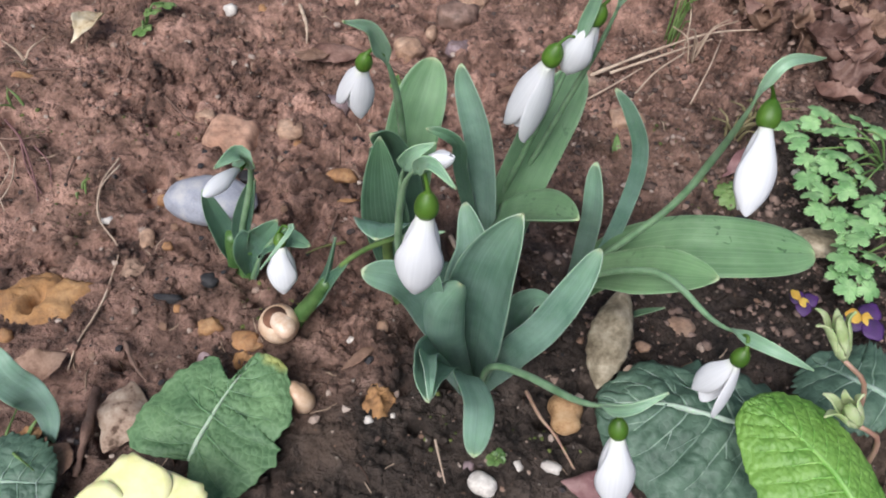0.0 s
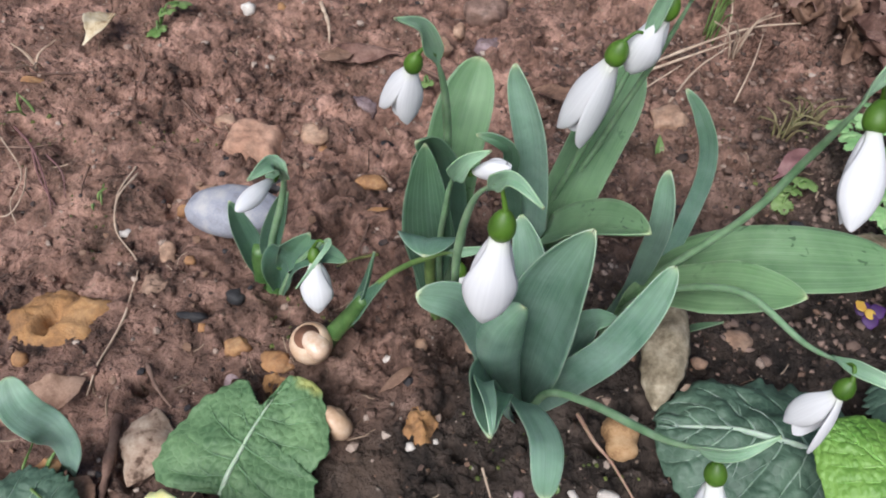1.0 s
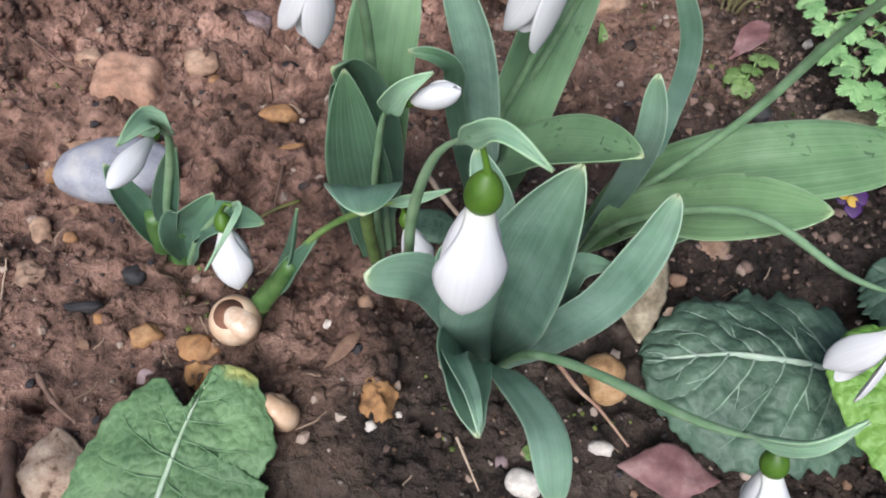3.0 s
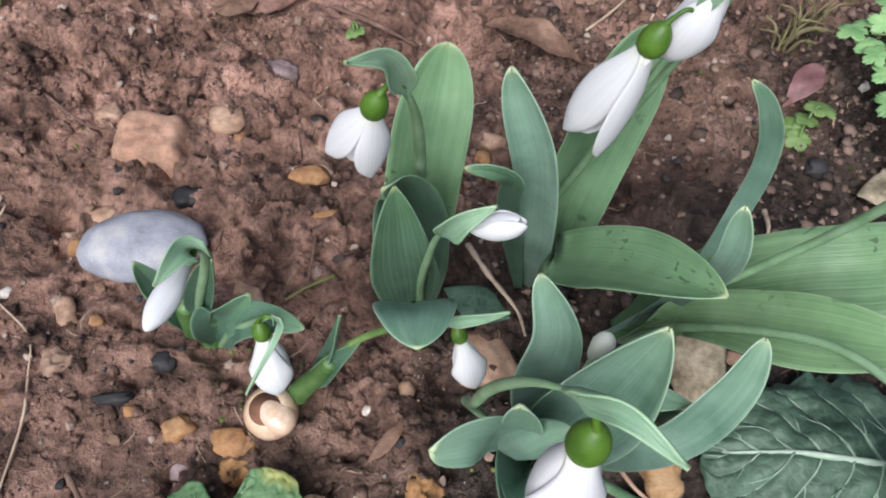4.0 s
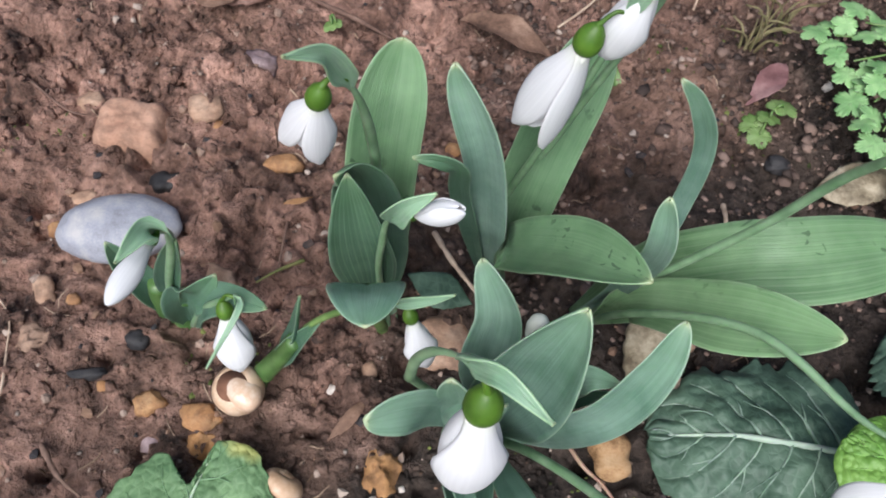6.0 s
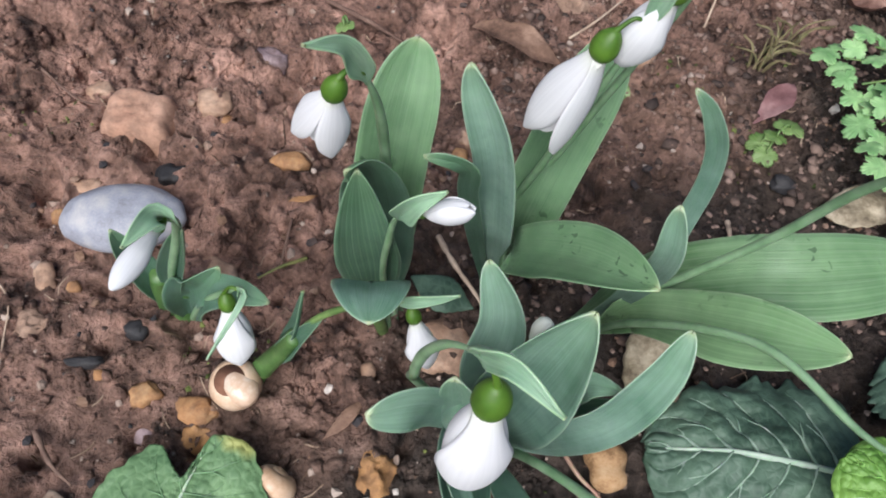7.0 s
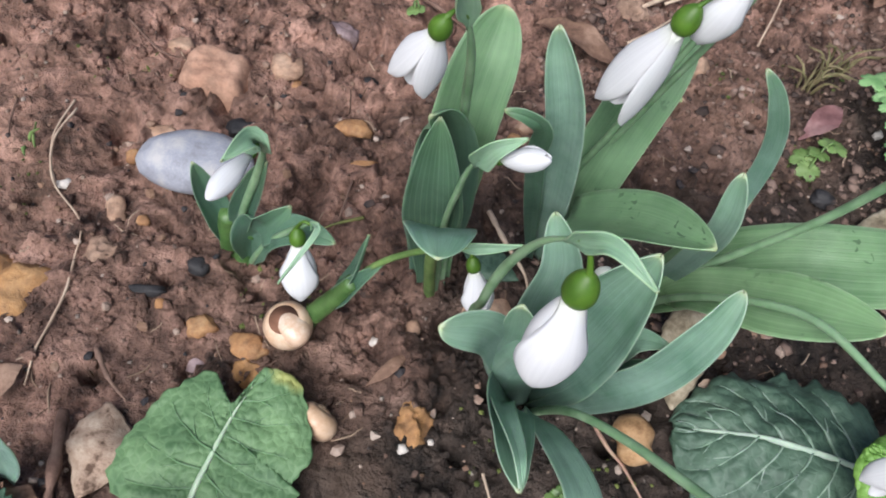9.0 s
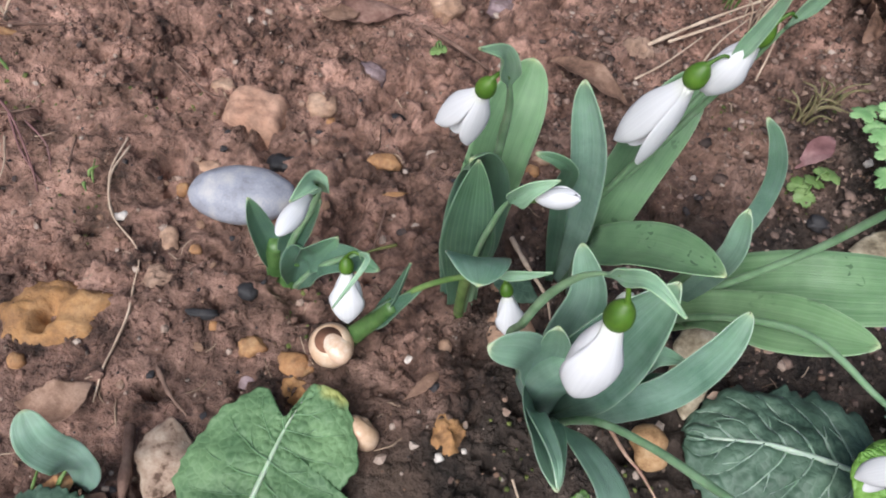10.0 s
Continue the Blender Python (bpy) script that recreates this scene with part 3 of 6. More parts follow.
def relief(x, y):
    """The soil's height: broad swells, trodden rounded lumps, pits between them, and crumbs that grow coarser towards the back of the bed."""
    x, y = np.asarray(x, float), np.asarray(y, float)
    near = np.exp(-((x - 0.05) ** 2 + (y - 0.25) ** 2) / 0.6)
    rough = np.clip(0.75 + (y - 0.22) * 1.5 + np.clip(x - 0.06, 0, 1) * 2.0, 0.7, 1.7)
    h = 0.006 * value_noise(x * 9 + 3, y * 9 + 1)
    h += 0.010 * rough * value_noise(x * 31 + 11, y * 31 + 5)
    wx = x + 0.008 * value_noise(x * 90 + 5, y * 90 + 60) + 0.003 * value_noise(x * 300 + 9, y * 300 + 2)
    wy = y + 0.008 * value_noise(x * 90 + 90, y * 90 + 31) + 0.003 * value_noise(x * 300 + 44, y * 300 + 71)
    broken = np.clip(0.45 + 2.4 * value_noise(x * 17 + 61, y * 17 + 18), 0.05, 1.0)
    # rounded lumps: folded noise gives smooth tops and sharp valleys
    h += 0.017 * rough * (0.35 + 0.65 * broken) * (0.22 - np.abs(value_noise(wx * 62 + 4, wy * 62 + 33)))
    h += 0.0105 * rough * (0.4 + 0.6 * broken) * (0.2 - np.abs(value_noise(wx * 135 + 70, wy * 135 + 12)))
    h += 0.0055 * rough * (0.22 - np.abs(value_noise(wx * 290 + 15, wy * 290 + 81)))
    # clods with a step at the crevice, here and there
    own, gap, _ = clods(wx, wy, 58, 13.3)
    h += rough * broken * (0.012 * np.minimum(own, 0.12) * np.sqrt(gap) + 0.0075 * (np.sqrt(gap) - 0.85))
    h += 0.0018 * rough * value_noise(x * 370 + 19, y * 370 + 51)
    h += 0.0012 * rough * value_noise(x * 720 + 3, y * 720 + 28)
    # worm holes and gaps
    own, _, f1 = clods(wx, wy, 38, 88.1)
    h -= np.where(own > 0.1, 0.011, 0.0) * np.exp(-(f1 / (0.09 + 0.16 * np.clip(own, 0, 1))) ** 2)
    for (gx, gy), r, deep in GAPS:
        h = h - deep * np.exp(-((x - gx) ** 2 + (y - gy) ** 2) / (r * r))
    return (h - 0.0006) * near


def gz(x, y):
    return float(relief(x, y))


def build_ground():
    xs = np.concatenate([-np.geomspace(60, 0.42, 26), np.arange(-0.4, 0.46, 0.0012), np.geomspace(0.48, 60, 26)])
    ys = np.concatenate([-np.geomspace(60, 0.07, 26), np.arange(-0.05, 0.66, 0.0012), np.geomspace(0.68, 60, 26)])
    X, Y = np.meshgrid(xs, ys)
    Z = relief(X, Y)
    co = np.stack([X, Y, Z], -1).reshape(-1, 3)
    ny, nx = X.shape
    i = (np.arange(ny - 1)[:, None] * nx + np.arange(nx - 1)[None, :]).ravel()
    quads = np.stack([i, i + 1, i + nx + 1, i + nx], 1)
    me = bpy.data.meshes.new("ground")
    me.vertices.add(len(co))
    me.vertices.foreach_set("co", co.astype(np.float32).ravel())
    me.loops.add(quads.size)
    me.loops.foreach_set("vertex_index", quads.astype(np.int32).ravel())
    me.polygons.add(len(quads))
    me.polygons.foreach_set("loop_start", np.arange(0, quads.size, 4, dtype=np.int32))
    me.polygons.foreach_set("use_smooth", np.ones(len(quads), dtype=bool))
    me.update(calc_edges=True)
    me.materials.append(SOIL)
    tagged(new("ground", me), "damp brown garden soil, lumpy and crumbled", "soil", kind="structure")


build_ground()

# ---- snowdrop plants ----
B0 = (0.0390, 0.2390, 0.0000)
D0 = (0.0830, 0.2590, 0.0000)
R0 = (0.1110, 0.2370, 0.0000)
F0 = (0.0780, 0.1940, 0.0000)
L0 = (-0.0380, 0.2410, 0.0000)
M0 = (-0.0030, 0.2160, 0.0030)
SOUTH = (0, -1, 0.6)


def near(p, dx=0.0, dy=0.0, z=-0.004):
    return (p[0] + dx, p[1] + dy, z)


def snowdrop(at, label):
    return thing("snowdrop_plant", label, "snowdrop", "snowdrops in the bed", at=(at[0], at[1], 0))


# clump at the back, two broad leaves with a hooded one in front
b = snowdrop(B0, "snowdrop plant with broad grey-green leaves and two white flowers")
blade("leaf", b, [near(B0, 0.002, 0.004), (0.0375, 0.2480, 0.0360), (0.0405, 0.2560, 0.0850), (0.0467, 0.2730, 0.1125)], 0.0222, SOUTH, 0.24, STRAP, hood=0.25, mat=BLADE_GREEN, label="broad upright green leaf")
blade("leaf", b, [near(B0, -0.003, 0.002), (0.0365, 0.2450, 0.0450), (0.0350, 0.2430, 0.0800), (0.0325, 0.2380, 0.1000), (0.0285, 0.2300, 0.1090)], 0.0235, (0.1, -1, 0.4), 0.26, FAT, hood=0.2, mat=BLADE_DARK, label="leaf with a bent-over tip")
blade("leaf", b, [near(B0, -0.003, -0.003), (0.0350, 0.2340, 0.0420), (0.0327, 0.2315, 0.0760), (0.0312, 0.2325, 0.1060)], 0.0206, (0.05, -1, 0.45), 0.3, EGG, hood=0.2, mat=BLADE_STRIPED, label="hooded dark green leaf with parallel veins")
part("leaf_base", tube([near(B0, 0.0, -0.004), (0.0360, 0.2240, 0.0420), (0.0360, 0.2190, 0.0620), (0.0355, 0.2150, 0.0740)], (0.0024, 0.0022, 0.0022, 0.002), 20, 10), SHEATH, b, "narrow pale green leaf base")
blade("leaf", b, [(0.0355, 0.2170, 0.0720), (0.0355, 0.2130, 0.0800), (0.0355, 0.2055, 0.0880), (0.0354, 0.1965, 0.0912)], 0.0212, (0, -0.45, 1), 0.16, SHIELD, mat=BLADE, label="leaf folded over towards its pointed tip")
flower(b, [near(B0, 0.004, 0.0), (0.0400, 0.2470, 0.0640), (0.0382, 0.2430, 0.1010), (0.0365, 0.2360, 0.1270), (0.0335, 0.2310, 0.1440)], (0.0232, 0.2190, 0.1640), (0.0276, 0.2265, 0.1440), (0.0208, 0.2300, 0.1180), 0.0056, 0.0015, [(0.0161, 0.2329, 0.1205), (0.0259, 0.2262, 0.1200)], 0, 0.0034, 0.0078)
flower(b, [near(B0, 0.002, -0.003), (0.0385, 0.2310, 0.0520), (0.0400, 0.2260, 0.0830), (0.0412, 0.2220, 0.0990), (0.0430, 0.2195, 0.1065)], (0.0530, 0.2165, 0.1215), (0.0475, 0.2178, 0.1095), (0.0597, 0.2143, 0.1183), 0.0034, 0.0011, None, 60, 0.0016, 0.0088, flare=0.3)

# clump behind it, with the tall nodding flowers
d = snowdrop(D0, "tall snowdrop plant with long leaves and two large nodding flowers")
blade("leaf", d, [near(D0, -0.002, 0.0), (0.0750, 0.2450, 0.0520), (0.0685, 0.2430, 0.1000), (0.0582, 0.2470, 0.1312)], 0.0132, (-0.6, -0.8, 0.4), 0.34, STRAP, hood=0.4, twist=14, label="narrow upright leaf with a hooded tip")
blade("leaf", d, [near(D0, 0.004, 0.004), (0.0845, 0.2530, 0.0470), (0.0930, 0.2640, 0.0810), (0.1045, 0.2800, 0.1110)], 0.0212, (-0.25, -1, 0.7), 0.26, STRAP, hood=0.1, mat=BLADE_GREEN, label="broad upright leaf behind the flowers")
blade("leaf", d, [near(D0, 0.004, -0.006), (0.0770, 0.2360, 0.0560), (0.0885, 0.2175, 0.0900), (0.1025, 0.1969, 0.1134)], 0.0222, (0.12, -0.42, 1), 0.36, LATE, hood=0.2, mat=BLADE_GREEN, label="arching leaf with dark scuff marks")
blade("leaf", d, [near(D0, -0.004, -0.002), (0.0690, 0.2470, 0.0500), (0.0622, 0.2390, 0.0880), (0.0608, 0.2350, 0.1040), (0.0550, 0.2335, 0.1105), (0.0480, 0.2340, 0.1111)], 0.0066, (-0.3, -0.9, 0.4), 0.4, STRAP, mat=BLADE_DARK, label="dark leaf whose tip bends over sideways")
flower(d, [near(D0, 0.002, -0.003), (0.0800, 0.2570, 0.0450), (0.0860, 0.2540, 0.0840), (0.0930, 0.2510, 0.1200), (0.0972, 0.2490, 0.1450)], (0.0995, 0.2440, 0.1790), (0.0893, 0.2480, 0.1385), (0.0805, 0.2480, 0.1020), 0.0076, 0.0012, [(0.0766, 0.2530, 0.1010), (0.0846, 0.2450, 0.0995)], 0, 0.0043, 0.0062, lie=(-0.6, -1, 0.2))
flower(d, [near(D0, 0.006, 0.002), (0.0850, 0.2620, 0.0450), (0.0945, 0.2600, 0.0900), (0.1045, 0.2560, 0.1350), (0.1080, 0.2510, 0.1610)], (0.1160, 0.2440, 0.1860), (0.1013, 0.2495, 0.1550), (0.0960, 0.2530, 0.1290), 0.0052, 0.0011, None, 10, 0.0038, 0.0056)

# clump with the leaves that lie out sideways
r = snowdrop(R0, "spreading snowdrop plant with wide leaves lying out sideways")
blade("leaf", r, [near(R0), (0.1230, 0.2260, 0.0520), (0.1410, 0.2190, 0.0770), (0.1610, 0.2160, 0.0850), (0.1985, 0.2220, 0.0810)], 0.0258, (-0.1, -0.2, 1), 0.14, PALM, mat=BLADE_LIGHT, label="wide light green leaf, nearly level")
blade("leaf", r, [near(R0, 0.002, -0.003), (0.1170, 0.2190, 0.0520), (0.1315, 0.1982, 0.0872), (0.1490, 0.1838, 0.1072)], 0.0212, (0.05, -0.45, 1), 0.36, LATE, mat=BLADE_LIGHT, label="boat-shaped light green leaf")
blade("leaf", r, [near(R0, 0.002, 0.003), (0.1240, 0.2330, 0.0480), (0.1292, 0.2395, 0.0850), (0.1275, 0.2415, 0.1060), (0.1200, 0.2410, 0.1225), (0.1120, 0.2405, 0.1330)], 0.0064, (-0.7, -0.5, 0.6), 0.3, STRAP, hood=0.3, twist=40, label="narrow twisted upright leaf")
blade("leaf", r, [near(R0, -0.002, 0.0), (0.1140, 0.2270, 0.0400), (0.1118, 0.2150, 0.0850), (0.1095, 0.2105, 0.1070), (0.1066, 0.2130, 0.1240)], 0.0082, (-0.35, -1, 0.2), 0.34, BLUNT, hood=0.3, twist=-10, label="short upright leaf with a rounded tip")
flower(r, [near(R0, 0.003, 0.0), (0.1180, 0.2240, 0.0520), (0.1370, 0.2170, 0.1020), (0.1420, 0.2110, 0.1350), (0.1400, 0.1990, 0.1640), (0.1400, 0.1975, 0.1730)], (0.1570, 0.2080, 0.1770), (0.1457, 0.1985, 0.1635), (0.1433, 0.1792, 0.1428), 0.0051, 0.0013, None, 0, 0.0040, 0.0044, flare=0.35)
flower(r, [near(R0, 0.003, -0.003), (0.1140, 0.2120, 0.0600), (0.1310, 0.1900, 0.0990), (0.1430, 0.1640, 0.1120), (0.1478, 0.1540, 0.1205)], (0.1650, 0.1440, 0.1220), (0.1476, 0.1487, 0.1170), (0.1435, 0.1440, 0.0945), 0.0052, 0.0012, [(0.1404, 0.1488, 0.0964), (0.1465, 0.1412, 0.0940)], 0, 0.0031, 0.0052)

# clump in front
f = snowdrop(F0, "snowdrop plant with thick grey-green leaves and two nodding flowers")
blade("leaf", f, [near(F0, 0.0, 0.003), (0.0750, 0.1840, 0.0620), (0.0768, 0.1815, 0.1010), (0.0828, 0.1842, 0.1270)], 0.0272, (-0.5, -1, 0.7), 0.46, HEART, hood=0.35, label="broad grey-green leaf with fine parallel veins")
blade("leaf", f, [near(F0, -0.003, 0.0), (0.0625, 0.1800, 0.0500), (0.0608, 0.1720, 0.0850), (0.0666, 0.1712, 0.1055)], 0.0198, (0.3, 1, -0.3), 0.52, HEART, hood=0.4, mat=BLADE, label="hooded cupped leaf")
blade("leaf", f, [near(F0, -0.004, -0.002), (0.0620, 0.1770, 0.0470), (0.0590, 0.1530, 0.0770), (0.0604, 0.1392, 0.0863)], 0.0195, (0.2, -0.2, 1), 0.5, FAT, mat=BLADE, label="short channelled leaf bending to the ground")
blade("leaf", f, [near(F0, -0.004, -0.004), (0.0590, 0.1690, 0.0620), (0.0600, 0.1490, 0.0850), (0.0610, 0.1390, 0.0860)], 0.0085, (0.1, 0.6, 0.6), 0.6, FAT, mat=BLADE, label="small rolled bluish leaf inside its neighbour")
blade("leaf", f, [near(F0, 0.001, -0.003), (0.0720, 0.1690, 0.0520), (0.0765, 0.1420, 0.0820), (0.0762, 0.1232, 0.0858)], 0.0098, (0.3, 0.1, 1), 0.25, BLUNT, twist=20, mat=BLADE)
blade("leaf", f, [near(F0, 0.003, -0.001), (0.0880, 0.1790, 0.0520), (0.0970, 0.1755, 0.0800), (0.1050, 0.1805, 0.0995), (0.1103, 0.1880, 0.1100)], 0.0126, (-0.3, -0.8, 0.8), 0.36, STRAP, hood=0.4, mat=BLADE, label="arching grey-green strap leaf")
blade("leaf", f, [near(F0, 0.003, 0.002), (0.0870, 0.1910, 0.0520), (0.0915, 0.1855, 0.0800), (0.0986, 0.1800, 0.0905)], 0.0175, (0, -0.5, 1), 0.3, BOAT, mat=BLADE)
blade("leaf", f, [near(F0, 0.003, 0.001), (0.0890, 0.1900, 0.0420), (0.0980, 0.1860, 0.0620), (0.1020, 0.1825, 0.0760)], 0.011, (0, -0.5, 1), 0.25, POINTED, mat=BLADE_DARK)
blade("leaf", f, [near(F0, -0.004, 0.002), (0.0590, 0.1830, 0.0620), (0.0490, 0.1725, 0.1010), (0.0362, 0.1665, 0.1130)], 0.0118, (0.1, -0.55, 1), 0.3, BLUNT, twist=-20, mat=BLADE)
blade("leaf", f, [near(F0, -0.003, 0.0), (0.0600, 0.1800, 0.0650), (0.0575, 0.1755, 0.0960), (0.0548, 0.1750, 0.1120)], 0.0100, (-0.3, -0.8, 0.7), 0.4, BLUNT, mat=BLADE, label="small leaf with a notched, spotted margin")
blade("leaf", f, [near(F0, -0.002, 0.004), (0.0690, 0.1960, 0.0650), (0.0700, 0.2010, 0.0880), (0.0652, 0.2105, 0.1000)], 0.0165, (-0.2, -1, 0.5), 0.34, ROUND, hood=0.35, mat=BLADE)
part("bud", lathe((0.0776, 0.1925, 0.0985), (0.0, -0.1, 1), [(-0.010, 0.0012), (-0.006, 0.0021), (0.0, 0.0027), (0.003, 0.0025), (0.0056, 0.0015), (0.0062, 0.0005)]), PETAL, f, "closed white bud behind the leaves")
part("bud_stalk", tube([near(F0, 0.0, 0.003), (0.0750, 0.1900, 0.0600), (0.0776, 0.1928, 0.0900)], (0.0013, 0.0012, 0.0011), 16, 8), STEM, f)
flower(f, [near(F0, -0.004, 0.002), (0.0490, 0.1880, 0.0720), (0.0462, 0.1780, 0.1060), (0.0466, 0.1720, 0.1330), (0.0490, 0.1650, 0.1560), (0.0530, 0.1590, 0.1680)], (0.0625, 0.1475, 0.1745), (0.0556, 0.1552, 0.1590), (0.0541, 0.1515, 0.1290), 0.0058, 0.0012, None, 0, 0.0038, 0.0052, flare=0.45)
flower(f, [near(F0, 0.002, -0.003), (0.0810, 0.1730, 0.0520), (0.0900, 0.1570, 0.0790), (0.1020, 0.1340, 0.1080), (0.1080, 0.1250, 0.1230)], (0.1196, 0.1233, 0.1365), (0.1121, 0.1226, 0.1160), (0.1155, 0.1130, 0.0905), 0.0051, 0.0013, None, 0, 0.0032, 0.0050, flare=0.4)

# small plant beside the grey stone
l = snowdrop(L0, "small young snowdrop plant with a drooping closed bud")
blade("leaf", l, [near(L0, -0.002, 0.0), (-0.0425, 0.2425, 0.0220), (-0.0460, 0.2430, 0.0400), (-0.0476, 0.2430, 0.0530)], 0.0125, (0.5, -0.7, 0.5), 0.6, VASE, mat=BLADE_DARK, label="rolled dark green leaf beside the bud")
blade("leaf", l, [near(L0, 0.001, 0.001), (-0.0320, 0.2380, 0.0300), (-0.0235, 0.2330, 0.0600), (-0.0180, 0.2290, 0.0790)], 0.0120, (-0.5, -1, 0.3), 0.6, VASE, mat=BLADE_DARK, label="rolled leaf that clasps the flower stalk")
blade("leaf", l, [near(L0, 0.004, -0.003), (-0.0290, 0.2350, 0.0260), (-0.0205, 0.2300, 0.0420), (-0.0125, 0.2310, 0.0530)], 0.0160, (0.35, -0.6, 1), 0.5, VASE, mat=BLADE_DARK, twist=15, label="short dark leaf folded along its middle")
blade("leaf", l, [near(L0, 0.006, -0.003), (-0.0200, 0.2290, 0.0360), (-0.0070, 0.2240, 0.0500), (0.0042, 0.2190, 0.0536)], 0.0140, (0, -0.4, 1), 0.35, VASE, mat=BLADE_DARK)
flower(l, [near(L0), (-0.0310, 0.2360, 0.0360), (-0.0215, 0.2310, 0.0700), (-0.0180, 0.2275, 0.0860), (-0.0178, 0.2255, 0.0910)], (-0.0228, 0.2080, 0.1060), (-0.0188, 0.2205, 0.0945), (-0.0257, 0.2000, 0.0990), 0.0030, 0.0015, None, 0, 0.0018, 0.0108, flare=0.2)
flower(l, [near(L0, 0.005, -0.003), (-0.0210, 0.2290, 0.0310), (-0.0070, 0.2195, 0.0600), (-0.0030, 0.2170, 0.0665)], (-0.0089, 0.1956, 0.0660), (-0.0073, 0.2168, 0.0580), (-0.0048, 0.2072, 0.0370), 0.0058, 0.0011, None, 12, 0.0032, 0.0024, flare=0.5)

part("sheath", tube([near(L0, -0.002, 0.0), (-0.0400, 0.2420, 0.0160), (-0.0385, 0.2415, 0.0260)], (0.0042, 0.0041, 0.0034), 12, 14), SHOOT, l, "olive-green leaf sheath")
part("sheath", tube([near(L0, 0.003, -0.004), (-0.0340, 0.2420, 0.0120), (-0.0290, 0.2375, 0.0230)], (0.0038, 0.0038, 0.0032), 12, 14), SHOOT, l, "olive-green leaf sheath")

# shoot beside the snail shell
m = snowdrop(M0, "sheathed snowdrop shoot beside a snail shell, bearing a small flower")
part("sheath", tube([(-0.0062, 0.2140, 0.0000), (-0.0039, 0.2148, 0.0059), (0.0040, 0.2160, 0.0200), (0.0110, 0.2165, 0.0340)], (0.0036, 0.0037, 0.0034, 0.0030), 16, 14), SHOOT, m, "leaf-green leaf sheath")
part("sheath_ring", tube([(-0.0032, 0.2149, 0.0072), (-0.0026, 0.2150, 0.0082)], (0.0039, 0.0039), 4, 16), GRASS, m, "pale ring at the end of the sheath")
blade("leaf", m, [(0.0010, 0.2170, 0.0100), (0.0105, 0.2180, 0.0350), (0.0148, 0.2200, 0.0600)], 0.0085, (-0.9, -0.2, 0.4), 0.6, POINTED, mat=BLADE_DARK)
blade("leaf", m, [(0.0010, 0.2160, 0.0100), (0.0110, 0.2160, 0.0330), (0.0205, 0.2160, 0.0500)], 0.0095, (0, -0.5, 1), 0.7, POINTED, mat=BLADE_DARK)
flower(m, [(0.0060, 0.2190, 0.0200), (0.0170, 0.2170, 0.0450), (0.0280, 0.2140, 0.0620), (0.0400, 0.2090, 0.0770), (0.0450, 0.2080, 0.0800)], (0.0590, 0.2062, 0.0880), (0.0475, 0.2084, 0.0700), (0.0522, 0.2000, 0.0540), 0.0046, 0.0011, None, 0, 0.0027, 0.0045, mat=SHEATH, flare=0.4)

# blade at the bed's edge
e = snowdrop((-0.0900, 0.1450), "single snowdrop leaf bending out of the soil")
blade("leaf", e, [(-0.0920, 0.1460, -0.0020), (-0.0830, 0.1450, 0.0270), (-0.0820, 0.1440, 0.0440), (-0.0860, 0.1440, 0.0540), (-0.0890, 0.1460, 0.0600), (-0.0925, 0.1515, 0.0640)], 0.0128, (0.1, -0.5, 1), 0.28, STRAP, twist=12, mat=BLADE, label="twisted bluish ribbon of a leaf")

# ---- stones, shells and chips lying on the soil ----


def boulder(center, size, turn=0.0, rough=0.12, seed=0, detail=2, power=1.0):
    """A rounded, slightly uneven stone; size holds its three half-axes."""
    bm = bmesh.new()
    bmesh.ops.create_icosphere(bm, subdivisions=detail, radius=1.0)
    rot = Matrix.Rotation(radians(turn), 3, "Z")
    for v in bm.verts:
        p = v.co.copy()
        k = 1 + rough * (noise.noise(p * 1.3 + Vector((seed * 7.1, seed, 0))) + 0.6 * noise.noise(p * 3.1 + Vector((0, seed * 3.7, seed))) + 0.3 * noise.noise(p * 7.3 + Vector((seed, 0, 0))))
        q = Vector([math.copysign(abs(c) ** power, c) for c in p]) * k
        v.co = Vector(center) + rot @ Vector((q.x * size[0], q.y * size[1], q.z * size[2]))
    return bm


def stone(name, xy, size, mat, label, turn=0.0, rough=0.14, seed=1, sink=0.35, detail=3, power=1.0, category="stone", group=""):
    z = gz(*xy) + size[2] * (1 - 2 * sink)
    ob = part(name, boulder((xy[0], xy[1], z), size, turn, rough, seed, detail, power), mat)
    return tagged(ob, label, category, group)


